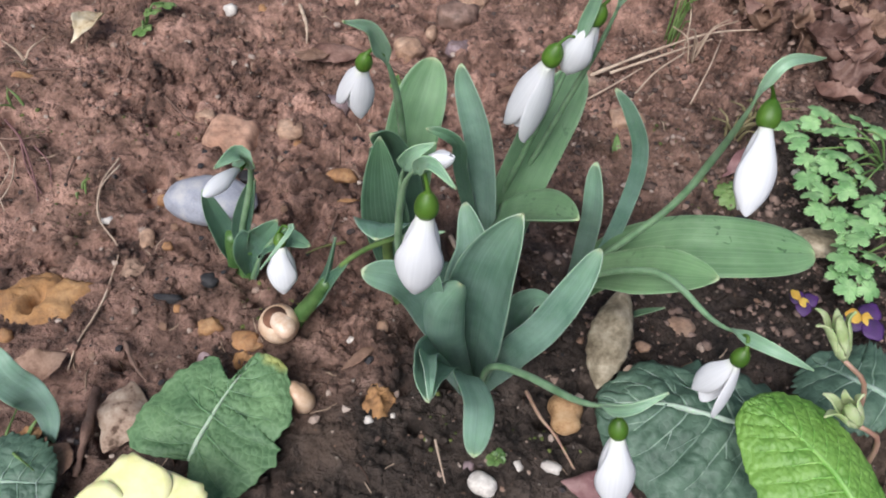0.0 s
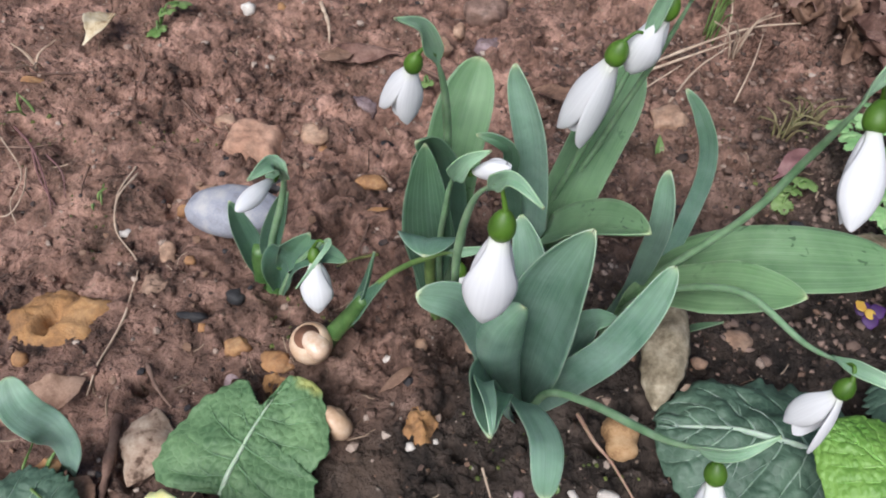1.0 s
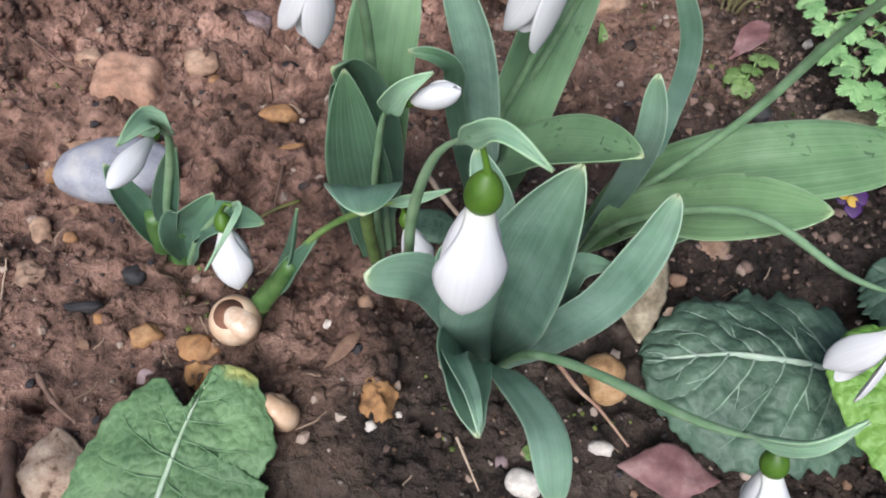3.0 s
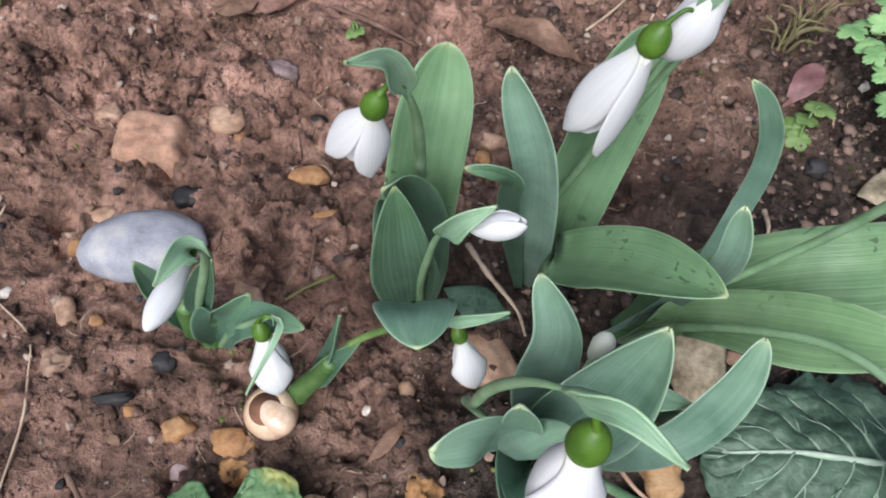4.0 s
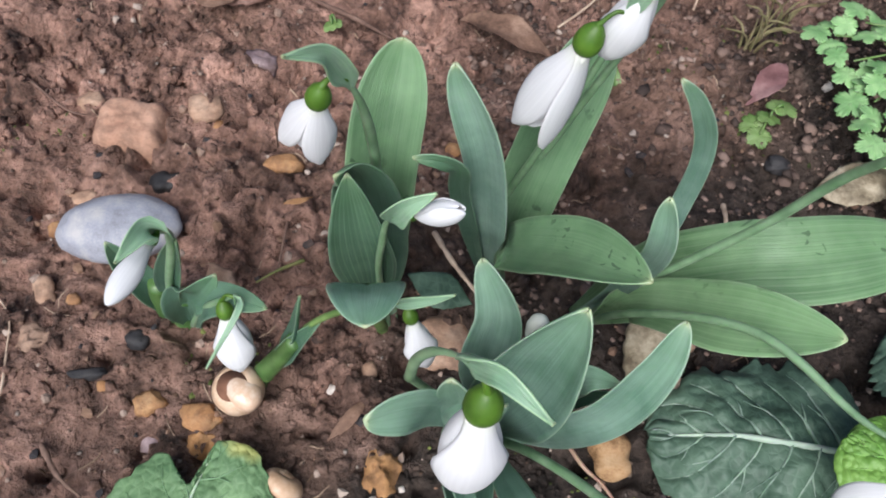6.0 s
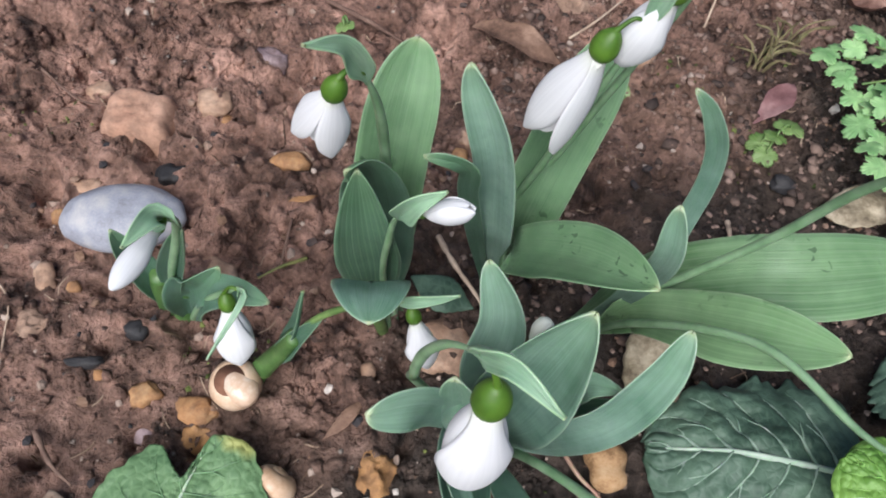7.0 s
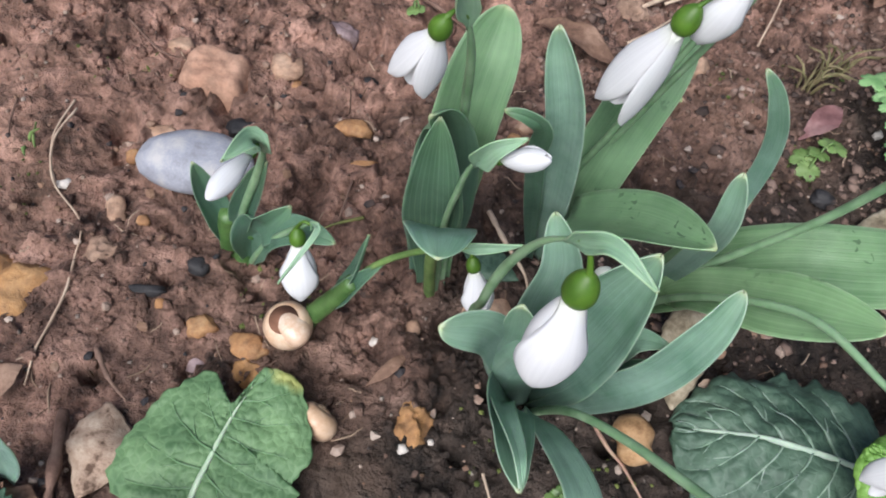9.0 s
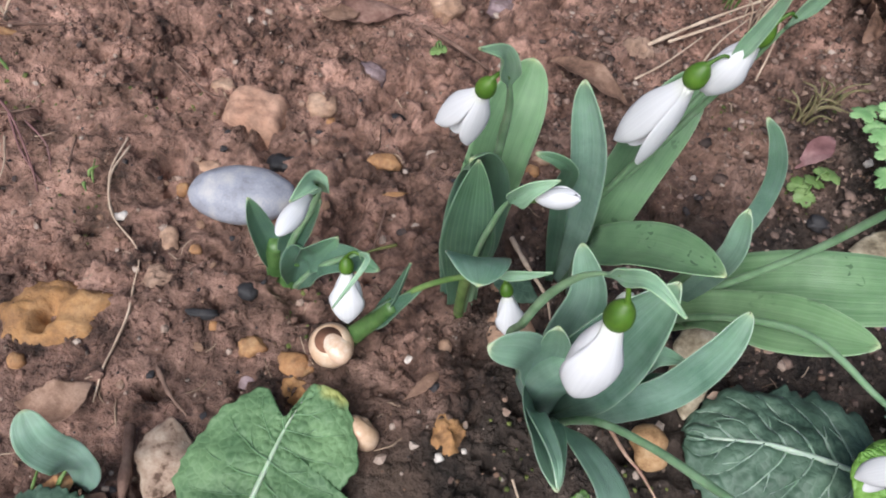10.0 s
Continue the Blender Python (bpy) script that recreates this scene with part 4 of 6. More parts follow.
stone("flat_stone", (-0.0600, 0.2720), (0.0226, 0.0142, 0.0105), GREYSTONE, "smooth pale grey oval stone half sunk in soil", 6, 0.06, 3, 0.3, 4)
for i, (xy, size, mat, label, turn) in enumerate([
    ((0.0470, 0.4560), (0.0125, 0.0115, 0.009), BROWNSTONE, "rounded brown pebble lying on soil", 10),
    ((0.0550, 0.4850), (0.0095, 0.0085, 0.007), TANSTONE, "rounded tan pebble beside a brown one", 40),
    ((0.0510, 0.4270), (0.009, 0.0065, 0.005), PURPLESTONE, "dark purplish pebble pressed into soil", 0),
    ((0.0320, 0.4400), (0.0035, 0.007, 0.004), TANSTONE, "narrow tan pebble", -10),
    ((0.0210, 0.4190), (0.008, 0.007, 0.005), TANSTONE, "tan pebble half buried in soil", 30),
    ((-0.0980, 0.4390), (0.0042, 0.0045, 0.004), WHITESTONE, "small white angular stone", 20),
    ((-0.0160, 0.3650), (0.008, 0.0055, 0.004), PURPLESTONE, "purplish grey pebble pressed into soil", -20),
    ((-0.0880, 0.2520), (0.0042, 0.0062, 0.0035), TANSTONE, "orange-tan pebble lying on soil", 20),
    ((-0.0750, 0.2460), (0.0028, 0.0024, 0.002), ORANGESTONE, "tiny orange pebble", 0),
    ((-0.0440, 0.2070), (0.005, 0.0046, 0.003), ORANGESTONE, "rough orange stone chip", 30),
    ((-0.0250, 0.2010), (0.0068, 0.0048, 0.003), ORANGESTONE, "rough ochre stone half buried", -10),
    ((-0.0430, 0.1950), (0.004, 0.005, 0.002), PURPLESTONE, "flat grey slate chip", 20),
    ((-0.1110, 0.2600), (0.0033, 0.0024, 0.0022), WHITESTONE, "small pale pebble", 10),
    ((-0.0830, 0.2950), (0.0072, 0.0042, 0.004), TANSTONE, "tan pebble beside the grey stone", 0),
    ((-0.0900, 0.2800), (0.0032, 0.0034, 0.0025), ORANGESTONE, "small orange pebble", 0),
    ((-0.0020, 0.3090), (0.0075, 0.004, 0.003), ORANGESTONE, "orange stone chip lying flat", -5),
    ((-0.0850, 0.3420), (0.0052, 0.0042, 0.003), TANSTONE, "pinkish pebble in soil", 0),
    ((-0.0360, 0.3370), (0.0075, 0.007, 0.003), TANSTONE, "tan stone worn flush with the soil", 20),
    ((0.0350, 0.1700), (0.0023, 0.0021, 0.0016), WHITESTONE, "small white stone chip", 15),
    ((0.0450, 0.1740), (0.0012, 0.0012, 0.001), WHITESTONE, "tiny pale pebble", 0),
    ((-0.1290, 0.1890), (0.004, 0.003, 0.0025), ORANGESTONE, "small orange chip", -30),
    ((-0.0500, 0.2300), (0.0036, 0.0034, 0.002), BLACKSTONE, "small black stone chip", 0),
    ((-0.0650, 0.2170), (0.0062, 0.0022, 0.0018), BLACKSTONE, "thin black stone splinter", 5),
    ((-0.0600, 0.2130), (0.0021, 0.002, 0.0018), ORANGESTONE, "bright orange grain of stone", 0),
    ((-0.0500, 0.3010), (0.0055, 0.0045, 0.003), BLACKSTONE, "black flint chip lying on soil", 10),
    ((0.2120, 0.3070), (0.0052, 0.0048, 0.003), BLACKSTONE, "black flint chip on crumbled soil", 0),
    ((-0.0490, 0.2290), (0.004, 0.0036, 0.002), BLACKSTONE, "small black chip", 0),
    ((0.0010, 0.3400), (0.004, 0.0036, 0.0025), BLACKSTONE, "small black chip", 0),
    ((-0.0310, 0.3310), (0.0026, 0.003, 0.002), ORANGESTONE, "small orange grain of stone", 0),
    ((-0.0860, 0.3430), (0.0048, 0.004, 0.003), TANSTONE, "pinkish tan pebble", 30),
    ((0.0750, 0.3240), (0.005, 0.0036, 0.003), TANSTONE, "pinkish pebble behind the leaves", 0),
    ((0.0700, 0.3180), (0.004, 0.0036, 0.003), ORANGESTONE, "reddish orange pebble", 0),
    ((0.0630, 0.2290), (0.0098, 0.0125, 0.0045), TANSTONE, "flat pinkish stone under the leaves", 10),
    ((-0.0260, 0.2580), (0.0095, 0.0045, 0.0035), TANSTONE, "tan stone behind the young plant", -20),
    ((0.0340, 0.2160), (0.003, 0.0038, 0.0025), TANSTONE, "small tan pebble", 0),
    ((0.0200, 0.2120), (0.0022, 0.0022, 0.0018), WHITESTONE, "small pale grain of stone", 0),
    ((0.1530, 0.3750), (0.0095, 0.0085, 0.006), TANSTONE, "rounded yellowish pebble", 20),
    ((0.2490, 0.3520), (0.0027, 0.0025, 0.002), WHITESTONE, "small pale pebble", 0),
    ((0.1740, 0.2400), (0.0068, 0.006, 0.0042), TANSTONE, "pinkish lump of stone", 0),
    ((0.0850, 0.1490), (0.0062, 0.0046, 0.004), WHITESTONE, "smooth white pebble", -25),
    ((0.1130, 0.1590), (0.0044, 0.0028, 0.0022), WHITESTONE, "flat cream chip", -10),
    ((0.1550, 0.2240), (0.0032, 0.003, 0.0025), TANSTONE, "small tan pebble", 0),
    ((0.0790, 0.1570), (0.0026, 0.0028, 0.002), PURPLESTONE, "small grey pebble", 0),
    ((0.0990, 0.1580), (0.0018, 0.0026, 0.0015), WHITESTONE, "tiny pale pebble", 30),
    ((-0.0790, 0.4450), (0.0028, 0.0034, 0.002), ORANGESTONE, "small orange chip", 0),
    ((0.0190, 0.4210), (0.0085, 0.0075, 0.006), TANSTONE, "rounded tan pebble", 0),
]):
    if len(label.split()) < 4:
        label += " on the soil"
    stone("pebble", xy, size, mat, label, turn, 0.08 if label.startswith("smooth") else 0.36, i + 5, 0.42, 3 if size[0] > 0.0045 else 2, 0.82, "stone", "pebbles on the soil")


def two_lobed():
    bm = boulder((0, 0, 0), (0.0085, 0.0078, 0.0072), 0, 0.1, 4, 3)
    c = (0.1180, 0.1830)
    for v in bm.verts:
        pinch = 1 - 0.28 * math.exp(-((v.co.y + 0.0015) / 0.0022) ** 2)
        v.co = Vector((v.co.x * pinch, v.co.y * 1.25, v.co.z * pinch))
        v.co += Vector((c[0], c[1], gz(*c) + 0.0036))
    return bm


tagged(part("knobbly_stone", two_lobed(), grainy("ochre_stone", [(0.36, (0.2, 0.11, 0.05)), (0.48, (0.4, 0.24, 0.12)), (0.66, (0.52, 0.36, 0.21))], 110, 0.75, 1000, 0.6, 0.0006)), "smooth two-lobed orange stone on the soil", "stone")


def clod(xy, size, mat, label, turn=0.0, seed=0, slab=0.0):
    """A low crust that breaks through the soil; slab: how far it is a level, squarish tile."""
    bm = bmesh.new()
    n = 30
    rows = []
    rot = Matrix.Rotation(radians(turn), 2)
    for i in range(13):
        q = i / 12
        ring = []
        for k in range(n):
            a = k * math.tau / n
            e = 1 + 0.32 * noise.noise(Vector((math.cos(a) * 1.6, math.sin(a) * 1.6, seed))) + 0.12 * noise.noise(Vector((math.cos(a) * 5, math.sin(a) * 5, seed)))
            e = e * (1 - slab) + slab * (1 + 0.25 * (e - 1)) * (math.cos(a) ** 6 + math.sin(a) ** 6) ** (-1 / 6)
            v2 = rot @ Vector((size[0] * q * e * math.cos(a), size[1] * q * e * math.sin(a)))
            x, y = xy[0] + v2.x, xy[1] + v2.y
            level = gz(x, y) * (1 - slab * (1 - q ** 8)) + gz(*xy) * slab * (1 - q ** 8)
            z = level + size[2] * (0.9 - q ** (3.0 + 9 * slab)) + 0.0012 * (1 - 0.6 * slab) * noise.noise(Vector((x * 240, y * 240, seed))) - 0.002 * q ** 6
            ring.append(bm.verts.new((x, y, z)))
        rows.append(ring)
    for r0, r1 in zip(rows, rows[1:]):
        for k in range(n):
            bm.faces.new((r0[k], r1[k], r1[(k + 1) % n], r0[(k + 1) % n]))
    bmesh.ops.remove_doubles(bm, verts=bm.verts, dist=1e-5)
    bmesh.ops.recalc_face_normals(bm, faces=bm.faces)
    return tagged(part("clay_lump", bm, mat), label, "clay lump", "clay lumps in the soil")


OCHRE = grainy("ochre_clay", [(0.32, (0.2, 0.1, 0.045)), (0.5, (0.36, 0.19, 0.078)), (0.68, (0.48, 0.29, 0.14))], 60, 0.85, 700, 0.7, 0.0008, dirt=0.35)
BRICK = grainy("pink_brick", [(0.32, (0.3, 0.16, 0.11)), (0.5, (0.42, 0.24, 0.165)), (0.68, (0.5, 0.31, 0.225))], 60, 0.85, 700, 0.5, 0.0005, dirt=0.45)
TERRA = grainy("terracotta_clay", [(0.32, (0.2, 0.125, 0.09)), (0.5, (0.3, 0.195, 0.14)), (0.68, (0.4, 0.275, 0.205))], 60, 0.85, 700, 0.6, 0.0006, dirt=0.5)
clod((-0.1240, 0.2120), (0.023, 0.0165, 0.0058), OCHRE, "crumbly ochre clay patch in the soil", 5, 2)
clod((0.0380, 0.1790), (0.0085, 0.009, 0.0025), OCHRE, "small ochre clay patch in the soil", 0, 5)
clod((-0.0670, 0.3280), (0.0160, 0.0125, 0.0050), BRICK, "flat pinkish brick fragment pressed into soil", -5, 8, 0.8)
clod((-0.0240, 0.1920), (0.0065, 0.0055, 0.002), OCHRE, "small ochre clay crumb", 0, 11)
clod((-0.0880, 0.2320), (0.007, 0.006, 0.002), TERRA, "small flat clay fragment", 0, 15)
clod((0.1280, 0.4100), (0.011, 0.008, 0.003), TERRA, "flat clay fragment in the soil", 0, 18)


def snail_shell(center, r, turn, label, tilt=20):
    """A coiled shell: a tube of growing width wound round an axis, with its open mouth."""
    ob = thing("snail_shell", label, "snail shell", "empty snail shells", at=(center[0], center[1], 0))
    turns, n, sides = 2.6, 90, 18
    tilt_m = Matrix.Rotation(radians(turn), 3, "Z") @ Matrix.Rotation(radians(tilt), 3, "X")
    bm = bmesh.new()
    rings = []
    for i in range(n):
        s = i / (n - 1)
        g = 0.06 + 0.94 * s ** 1.7
        a = s * turns * math.tau
        c = Vector((math.cos(a) * r * 0.52 * g, math.sin(a) * r * 0.52 * g, r * (0.62 - 0.75 * g)))
        out = Vector((math.cos(a), math.sin(a), 0))
        w = r * 0.52 * g
        ring = []
        for k in range(sides):
            b = k * math.tau / sides
            p = c + out * (math.cos(b) * w) + Vector((0, 0, math.sin(b) * w * 1.12))
            ring.append(bm.verts.new(Vector(center) + tilt_m @ p))
        rings.append(ring)
    for r0, r1 in zip(rings, rings[1:]):
        for k in range(sides):
            bm.faces.new((r0[k], r0[(k + 1) % sides], r1[(k + 1) % sides], r1[k]))
    part("shell", bm, SHELL, ob)
    bm = bmesh.new()
    a = turns * math.tau
    c = Vector((math.cos(a) * r * 0.52, math.sin(a) * r * 0.52, r * (0.62 - 0.75)))
    out = Vector((math.cos(a), math.sin(a), 0))
    fwd = Vector((-math.sin(a), math.cos(a), 0))
    for depth, scale in ((0.0, 1.0), (0.02, 1.05), (0.0, 0.96), (-0.12, 0.86), (-0.2, 0.005)):
        ring = []
        for k in range(sides):
            b = k * math.tau / sides
            p = c + fwd * depth * r + (out * math.cos(b) + Vector((0, 0, math.sin(b) * 1.12))) * r * 0.52 * scale
            ring.append(bm.verts.new(Vector(center) + tilt_m @ p))
        if depth != 0.0 or scale != 1.0:
            for k in range(sides):
                bm.faces.new((prev[k], prev[(k + 1) % sides], ring[(k + 1) % sides], ring[k]))
        prev = ring
    part("shell_mouth", bm, SHELL_DARK, ob, "dark brown lip of the shell's mouth")
    return ob


def open_shell(center, r, lean, label):
    """A snail shell lying mouth up: the last whorl as a thick-lipped bowl, its brown throat and the pale inner whorl."""
    ob = thing("snail_shell", label, "snail shell", "empty snail shells", at=(center[0], center[1], 0))
    axis = Vector(lean).normalized()
    outer = [(-1.0, 0.1), (-0.96, 0.34), (-0.8, 0.64), (-0.5, 0.9), (-0.1, 1.0), (0.3, 0.95), (0.56, 0.76), (0.64, 0.62)]
    inner = [(0.65, 0.6), (0.58, 0.55), (0.4, 0.58), (0.0, 0.6), (-0.4, 0.5), (-0.6, 0.2)]

    def whorl(bm):
        # the wall thickens and rises round the mouth, as a spiral does
        x, y, a = frame_of(axis)
        for v in bm.verts:
            p = v.co - Vector(center)
            ang = math.atan2(p.dot(y), p.dot(x))
            k = 1 + 0.1 * math.cos(ang - 2.4)
            v.co = Vector(center) + a * p.dot(a) * (1 + 0.08 * math.sin(ang)) + (p - a * p.dot(a)) * k
        return bm

    part("shell", whorl(lathe(center, axis, [(d * r, q * r) for d, q in outer], 36)), SHELL, ob, "cream shell wall with a tan flush")
    part("shell_mouth", whorl(lathe(center, axis, [(d * r, q * r) for d, q in inner], 36)), SHELL_DARK, ob, "brown throat of the shell")
    c = Vector(center) + axis * r * 0.3 + Vector((0.26, -0.24, 0)) * r
    part("inner_whorl", boulder(c, (r * 0.64, r * 0.82, r * 0.52), 40, 0.05, 9, 3), SHELL_PALE, ob, "glossy white inner whorl")
    return ob


SHELL_PALE = grainy("inner_shell", [(0.36, (0.5, 0.3, 0.19)), (0.52, (0.62, 0.44, 0.32)), (0.64, (0.74, 0.62, 0.52))], 130, 0.3, 700, 0.1, 0.0002, spec=0.5)
sx = (-0.0110, 0.2095)
open_shell((sx[0], sx[1], gz(*sx) + 0.0050), 0.0091, (-0.25, -0.12, 1), "cream and brown snail shell lying mouth up")
sx = (0.0040, 0.1760)
snail_shell((sx[0], sx[1], gz(*sx) + 0.0045), 0.0088, 150, "pale brown snail shell partly under a leaf", 70)

# ---- leaves lying on the soil ----


def laid_leaf(name, pts, width, mat, label, left=None, right=None, sweep=0.0, sweep_end=None, curl=0.0, crinkle=0.0, veins=0, teeth=0.0, lift=0.0, rows=30, cols=17, thick=0.0007, seed=0, category="leaf", group="", face=(0, 0, 1), parent=None, hang=0.0):
    """A leaf whose midrib runs along pts; left and right: half-widths along it; sweep: how far its side veins lean forward."""
    left = left or OVAL
    right = right or left
    sweep_end = sweep if sweep_end is None else sweep_end
    line = spline(pts, rows)
    tan = tangents(line)
    face = Vector(face)
    grid, uvs = [], []
    for i, (p, t) in enumerate(zip(line, tan)):
        s = i / (rows - 1)
        n = (face - t * face.dot(t)).normalized()
        side = t.cross(n)
        row, uvrow = [], []
        for j in range(cols):
            u = 2 * j / (cols - 1) - 1
            tab = left if u < 0 else right
            w = max(interp(tab, s), 0.0) * width / 2
            if teeth:
                w *= 1 + teeth * abs(u) ** 6 * (abs((s * 17 + seed) % 1 - 0.5) * 2 - 0.5 + 0.8 * noise.noise(Vector((s * 23, u, seed))))
            lean = (sweep + (sweep_end - sweep) * s) * w * abs(u)
            q = p + side * (w * u) + t * lean
            h = curl * w * u * u + hang * abs(u) * w
            if crinkle:
                h += crinkle * (noise.noise(q * 130 + Vector((seed, 0, 0))) * 0.7 + noise.noise(q * 60 + Vector((0, seed, 0))))
            if veins:
                k = abs((s * veins) % 1 - 0.5) * 2
                h += 0.0011 * (1 - k ** 6) * min(1, abs(u) * 4) - 0.0008 * math.exp(-(u / 0.05) ** 2)
            row.append(q + n * (h + lift))
            uvrow.append(((u + 1) / 2, s))
        grid.append(row)
        uvs.append(uvrow)
    ob = part(name, sheet(grid, thick, uvs), mat, parent, "" if parent is None else label)
    return ob if parent is not None else tagged(ob, label, category, group)


FULL = (0.6, 1.05, 1.15, 1.1, 0.98, 0.8, 0.56, 0.2)
OVAL = (0.05, 0.45, 0.75, 0.93, 1.0, 0.97, 0.86, 0.66, 0.38, 0.04)
LANCE = (0.04, 0.3, 0.6, 0.84, 1.0, 0.95, 0.76, 0.5, 0.24, 0.02)
BROAD = (0.35, 0.75, 0.95, 1.0, 1.0, 0.95, 0.84, 0.66, 0.4, 0.06)

def crinkled_leaf(pts, width, mat, vein_mat, label, left, right, sweep, sweep_end, curl, crinkle, n_veins, teeth, seed, category, side_mat=None, edges=None, cells=210, puff=0.001, pucker=0.0012, ribs=1.0, lean=0.0, fork=0, reach=0.82):
    """A net-veined leaf: the crinkled blade, its midrib and its side veins."""
    ob = thing("crinkled_leaf", label, category, "crinkled leaves", at=(pts[0][0], pts[0][1], 0))
    rows, cols = 90, 81
    line = spline(pts, rows)
    tan = tangents(line)
    margin = None if edges is None else [spline(e, rows) for e in edges]

    def place(s, u):
        i = min(int(s * (rows - 1)), rows - 2)
        k = s * (rows - 1) - i
        p, t = line[i].lerp(line[i + 1], k), tan[i].lerp(tan[i + 1], k)
        n = (Vector((0, 0, 1)) - t * t.z).normalized()
        w = max(interp(left if u < 0 else right, s), 0.0) * width / 2
        rim = abs(u) ** 6
        w *= 1 + teeth * rim * (abs((s * 15 + seed) % 1 - 0.5) * 2 - 0.5 + 0.9 * noise.noise(Vector((s * 21, math.copysign(1, u), seed))))
        q = p + t.cross(n) * (w * u) + t * ((sweep + (sweep_end - sweep) * s) * w * abs(u))
        if margin is not None:
            m = margin[0] if u < 0 else margin[1]
            far = m[i].lerp(m[i + 1], k)
            jag = 1 + teeth * rim * (0.3 * math.sin(s * 52 + seed) * noise.noise(Vector((s * 7, seed, u))) + 0.42 * noise.noise(Vector((s * 26, math.copysign(1, u), seed))))
            q = p.lerp(far, abs(u) * jag)
            w = (far - p).length
            n = Vector((0, 0, 1))
        h = curl * w * u * u + crinkle * (0.7 * noise.noise(q * 45 + Vector((0, seed, 0))) + 0.5 * noise.noise(q * 110 + Vector((seed, 0, 0))))
        k2 = abs(((s - lean * abs(u)) * n_veins) % 1 - 0.5) * 2
        bulge = (1 - k2 ** 4) * min(1, abs(u) * 5) * (1 - rim)
        d, _ = noise.voronoi(q * cells + Vector((seed, 0, 0)))
        h += puff * bulge + pucker * min(d[1] - d[0], 0.5) - 0.0008 * math.exp(-(u / 0.05) ** 2)
        return q + n * h

    grid = [[place(i / (rows - 1), 2 * j / (cols - 1) - 1) for j in range(cols)] for i in range(rows)]
    uvs = [[(j / (cols - 1), i / (rows - 1)) for j in range(cols)] for i in range(rows)]
    part("leaf_blade", sheet(grid, 0.0009, uvs), mat, ob)
    up = Vector((0, 0, 0.0007))
    part("midrib", tube([place(s, 0) + up for s in (0.0, 0.15, 0.3, 0.45, 0.6, 0.75, 0.9, 0.97)], [q * ribs for q in (0.0017, 0.0015, 0.0012, 0.0008, 0.0003)], 40, 7, 0.6), vein_mat, ob, "pale raised midrib")
    for k in range(1, n_veins):
        s = k / n_veins
        for sgn in (-1, 1):
            if interp(left if sgn < 0 else right, s) < 0.2:
                continue
            wind = lambda q, b=0.0: place(min(0.985, s + (lean + b) * reach * q + 0.003 * math.sin(q * 12 + k + sgn)), sgn * reach * q) + up
            room = min(1.0, (0.96 - s) / max(lean * reach, 0.05))
            vein = part("side_vein", tube([wind(room * q / 6) for q in range(7)], [q * ribs for q in (0.0007, 0.0005, 0.0003, 0.00012)], 22, 5, 0.5), side_mat or vein_mat, ob)
            for j in range(fork):
                q0 = (0.3, 0.55, 0.72)[j % 3] * room
                b = 0.34 if (j + k) % 2 else -0.3
                ends = [place(min(0.985, max(0.02, s + lean * reach * q0 + b * (q - q0) * 0.6 + lean * reach * (q - q0))), sgn * reach * q) + up for q in (q0, q0 + 0.08, q0 + 0.17, q0 + 0.26)]
                part("vein_branch", tube(ends, [q * ribs for q in (0.0004, 0.00028, 0.0001)], 12, 5, 0.5), side_mat or vein_mat, vein)
    return ob


VEIN_PALE = stem_material("pale_vein", (0.4, 0.52, 0.36), (0.56, 0.66, 0.5), 0.5)
VEIN_SOFT = stem_material("soft_vein", (0.09, 0.17, 0.08), (0.15, 0.26, 0.13), 0.5)
VEIN_GREY = stem_material("grey_vein", (0.13, 0.2, 0.15), (0.32, 0.41, 0.33), 0.55)
VEIN_MILKY = stem_material("milky_vein", (0.3, 0.39, 0.31), (0.44, 0.53, 0.43), 0.5)
VEIN_LIME = stem_material("lime_vein", (0.16, 0.34, 0.06), (0.28, 0.46, 0.13), 0.5)
crinkled_leaf([(-0.0310, 0.1410, 0.0090), (-0.0285, 0.1500, 0.0120), (-0.0255, 0.1620, 0.0130), (-0.0215, 0.1760, 0.0130), (-0.0160, 0.1885, 0.0130)], 0.05, PRIM_MID, VEIN_PALE, "crinkled green primrose leaf with nibbled brown spots", FULL, FULL, 0, 0, 0.04, 0.0028, 8, 0.2, 3, "primrose leaf", VEIN_SOFT,
              edges=([(-0.0320, 0.1410, 0.0080), (-0.0450, 0.1410, 0.0080), (-0.0560, 0.1440, 0.0070), (-0.0580, 0.1550, 0.0080), (-0.0530, 0.1680, 0.0090), (-0.0460, 0.1785, 0.0100), (-0.0345, 0.1865, 0.0110), (-0.0300, 0.1830, 0.0120), (-0.0312, 0.1730, 0.0120), (-0.0290, 0.1665, 0.0120), (-0.0248, 0.1700, 0.0125), (-0.0230, 0.1765, 0.0130), (-0.0165, 0.1885, 0.0130)],
                     [(-0.0300, 0.1400, 0.0080), (-0.0280, 0.1310, 0.0070), (-0.0130, 0.1270, 0.0070), (-0.0020, 0.1370, 0.0080), (0.0040, 0.1480, 0.0090), (0.0005, 0.1520, 0.0090), (0.0050, 0.1590, 0.0100), (0.0040, 0.1690, 0.0110), (0.0000, 0.1800, 0.0120), (-0.0040, 0.1865, 0.0120), (-0.0100, 0.1890, 0.0130), (-0.0150, 0.1895, 0.0130)]), cells=330, pucker=0.0015, puff=0.0008, ribs=1.1, lean=0.12, fork=1)
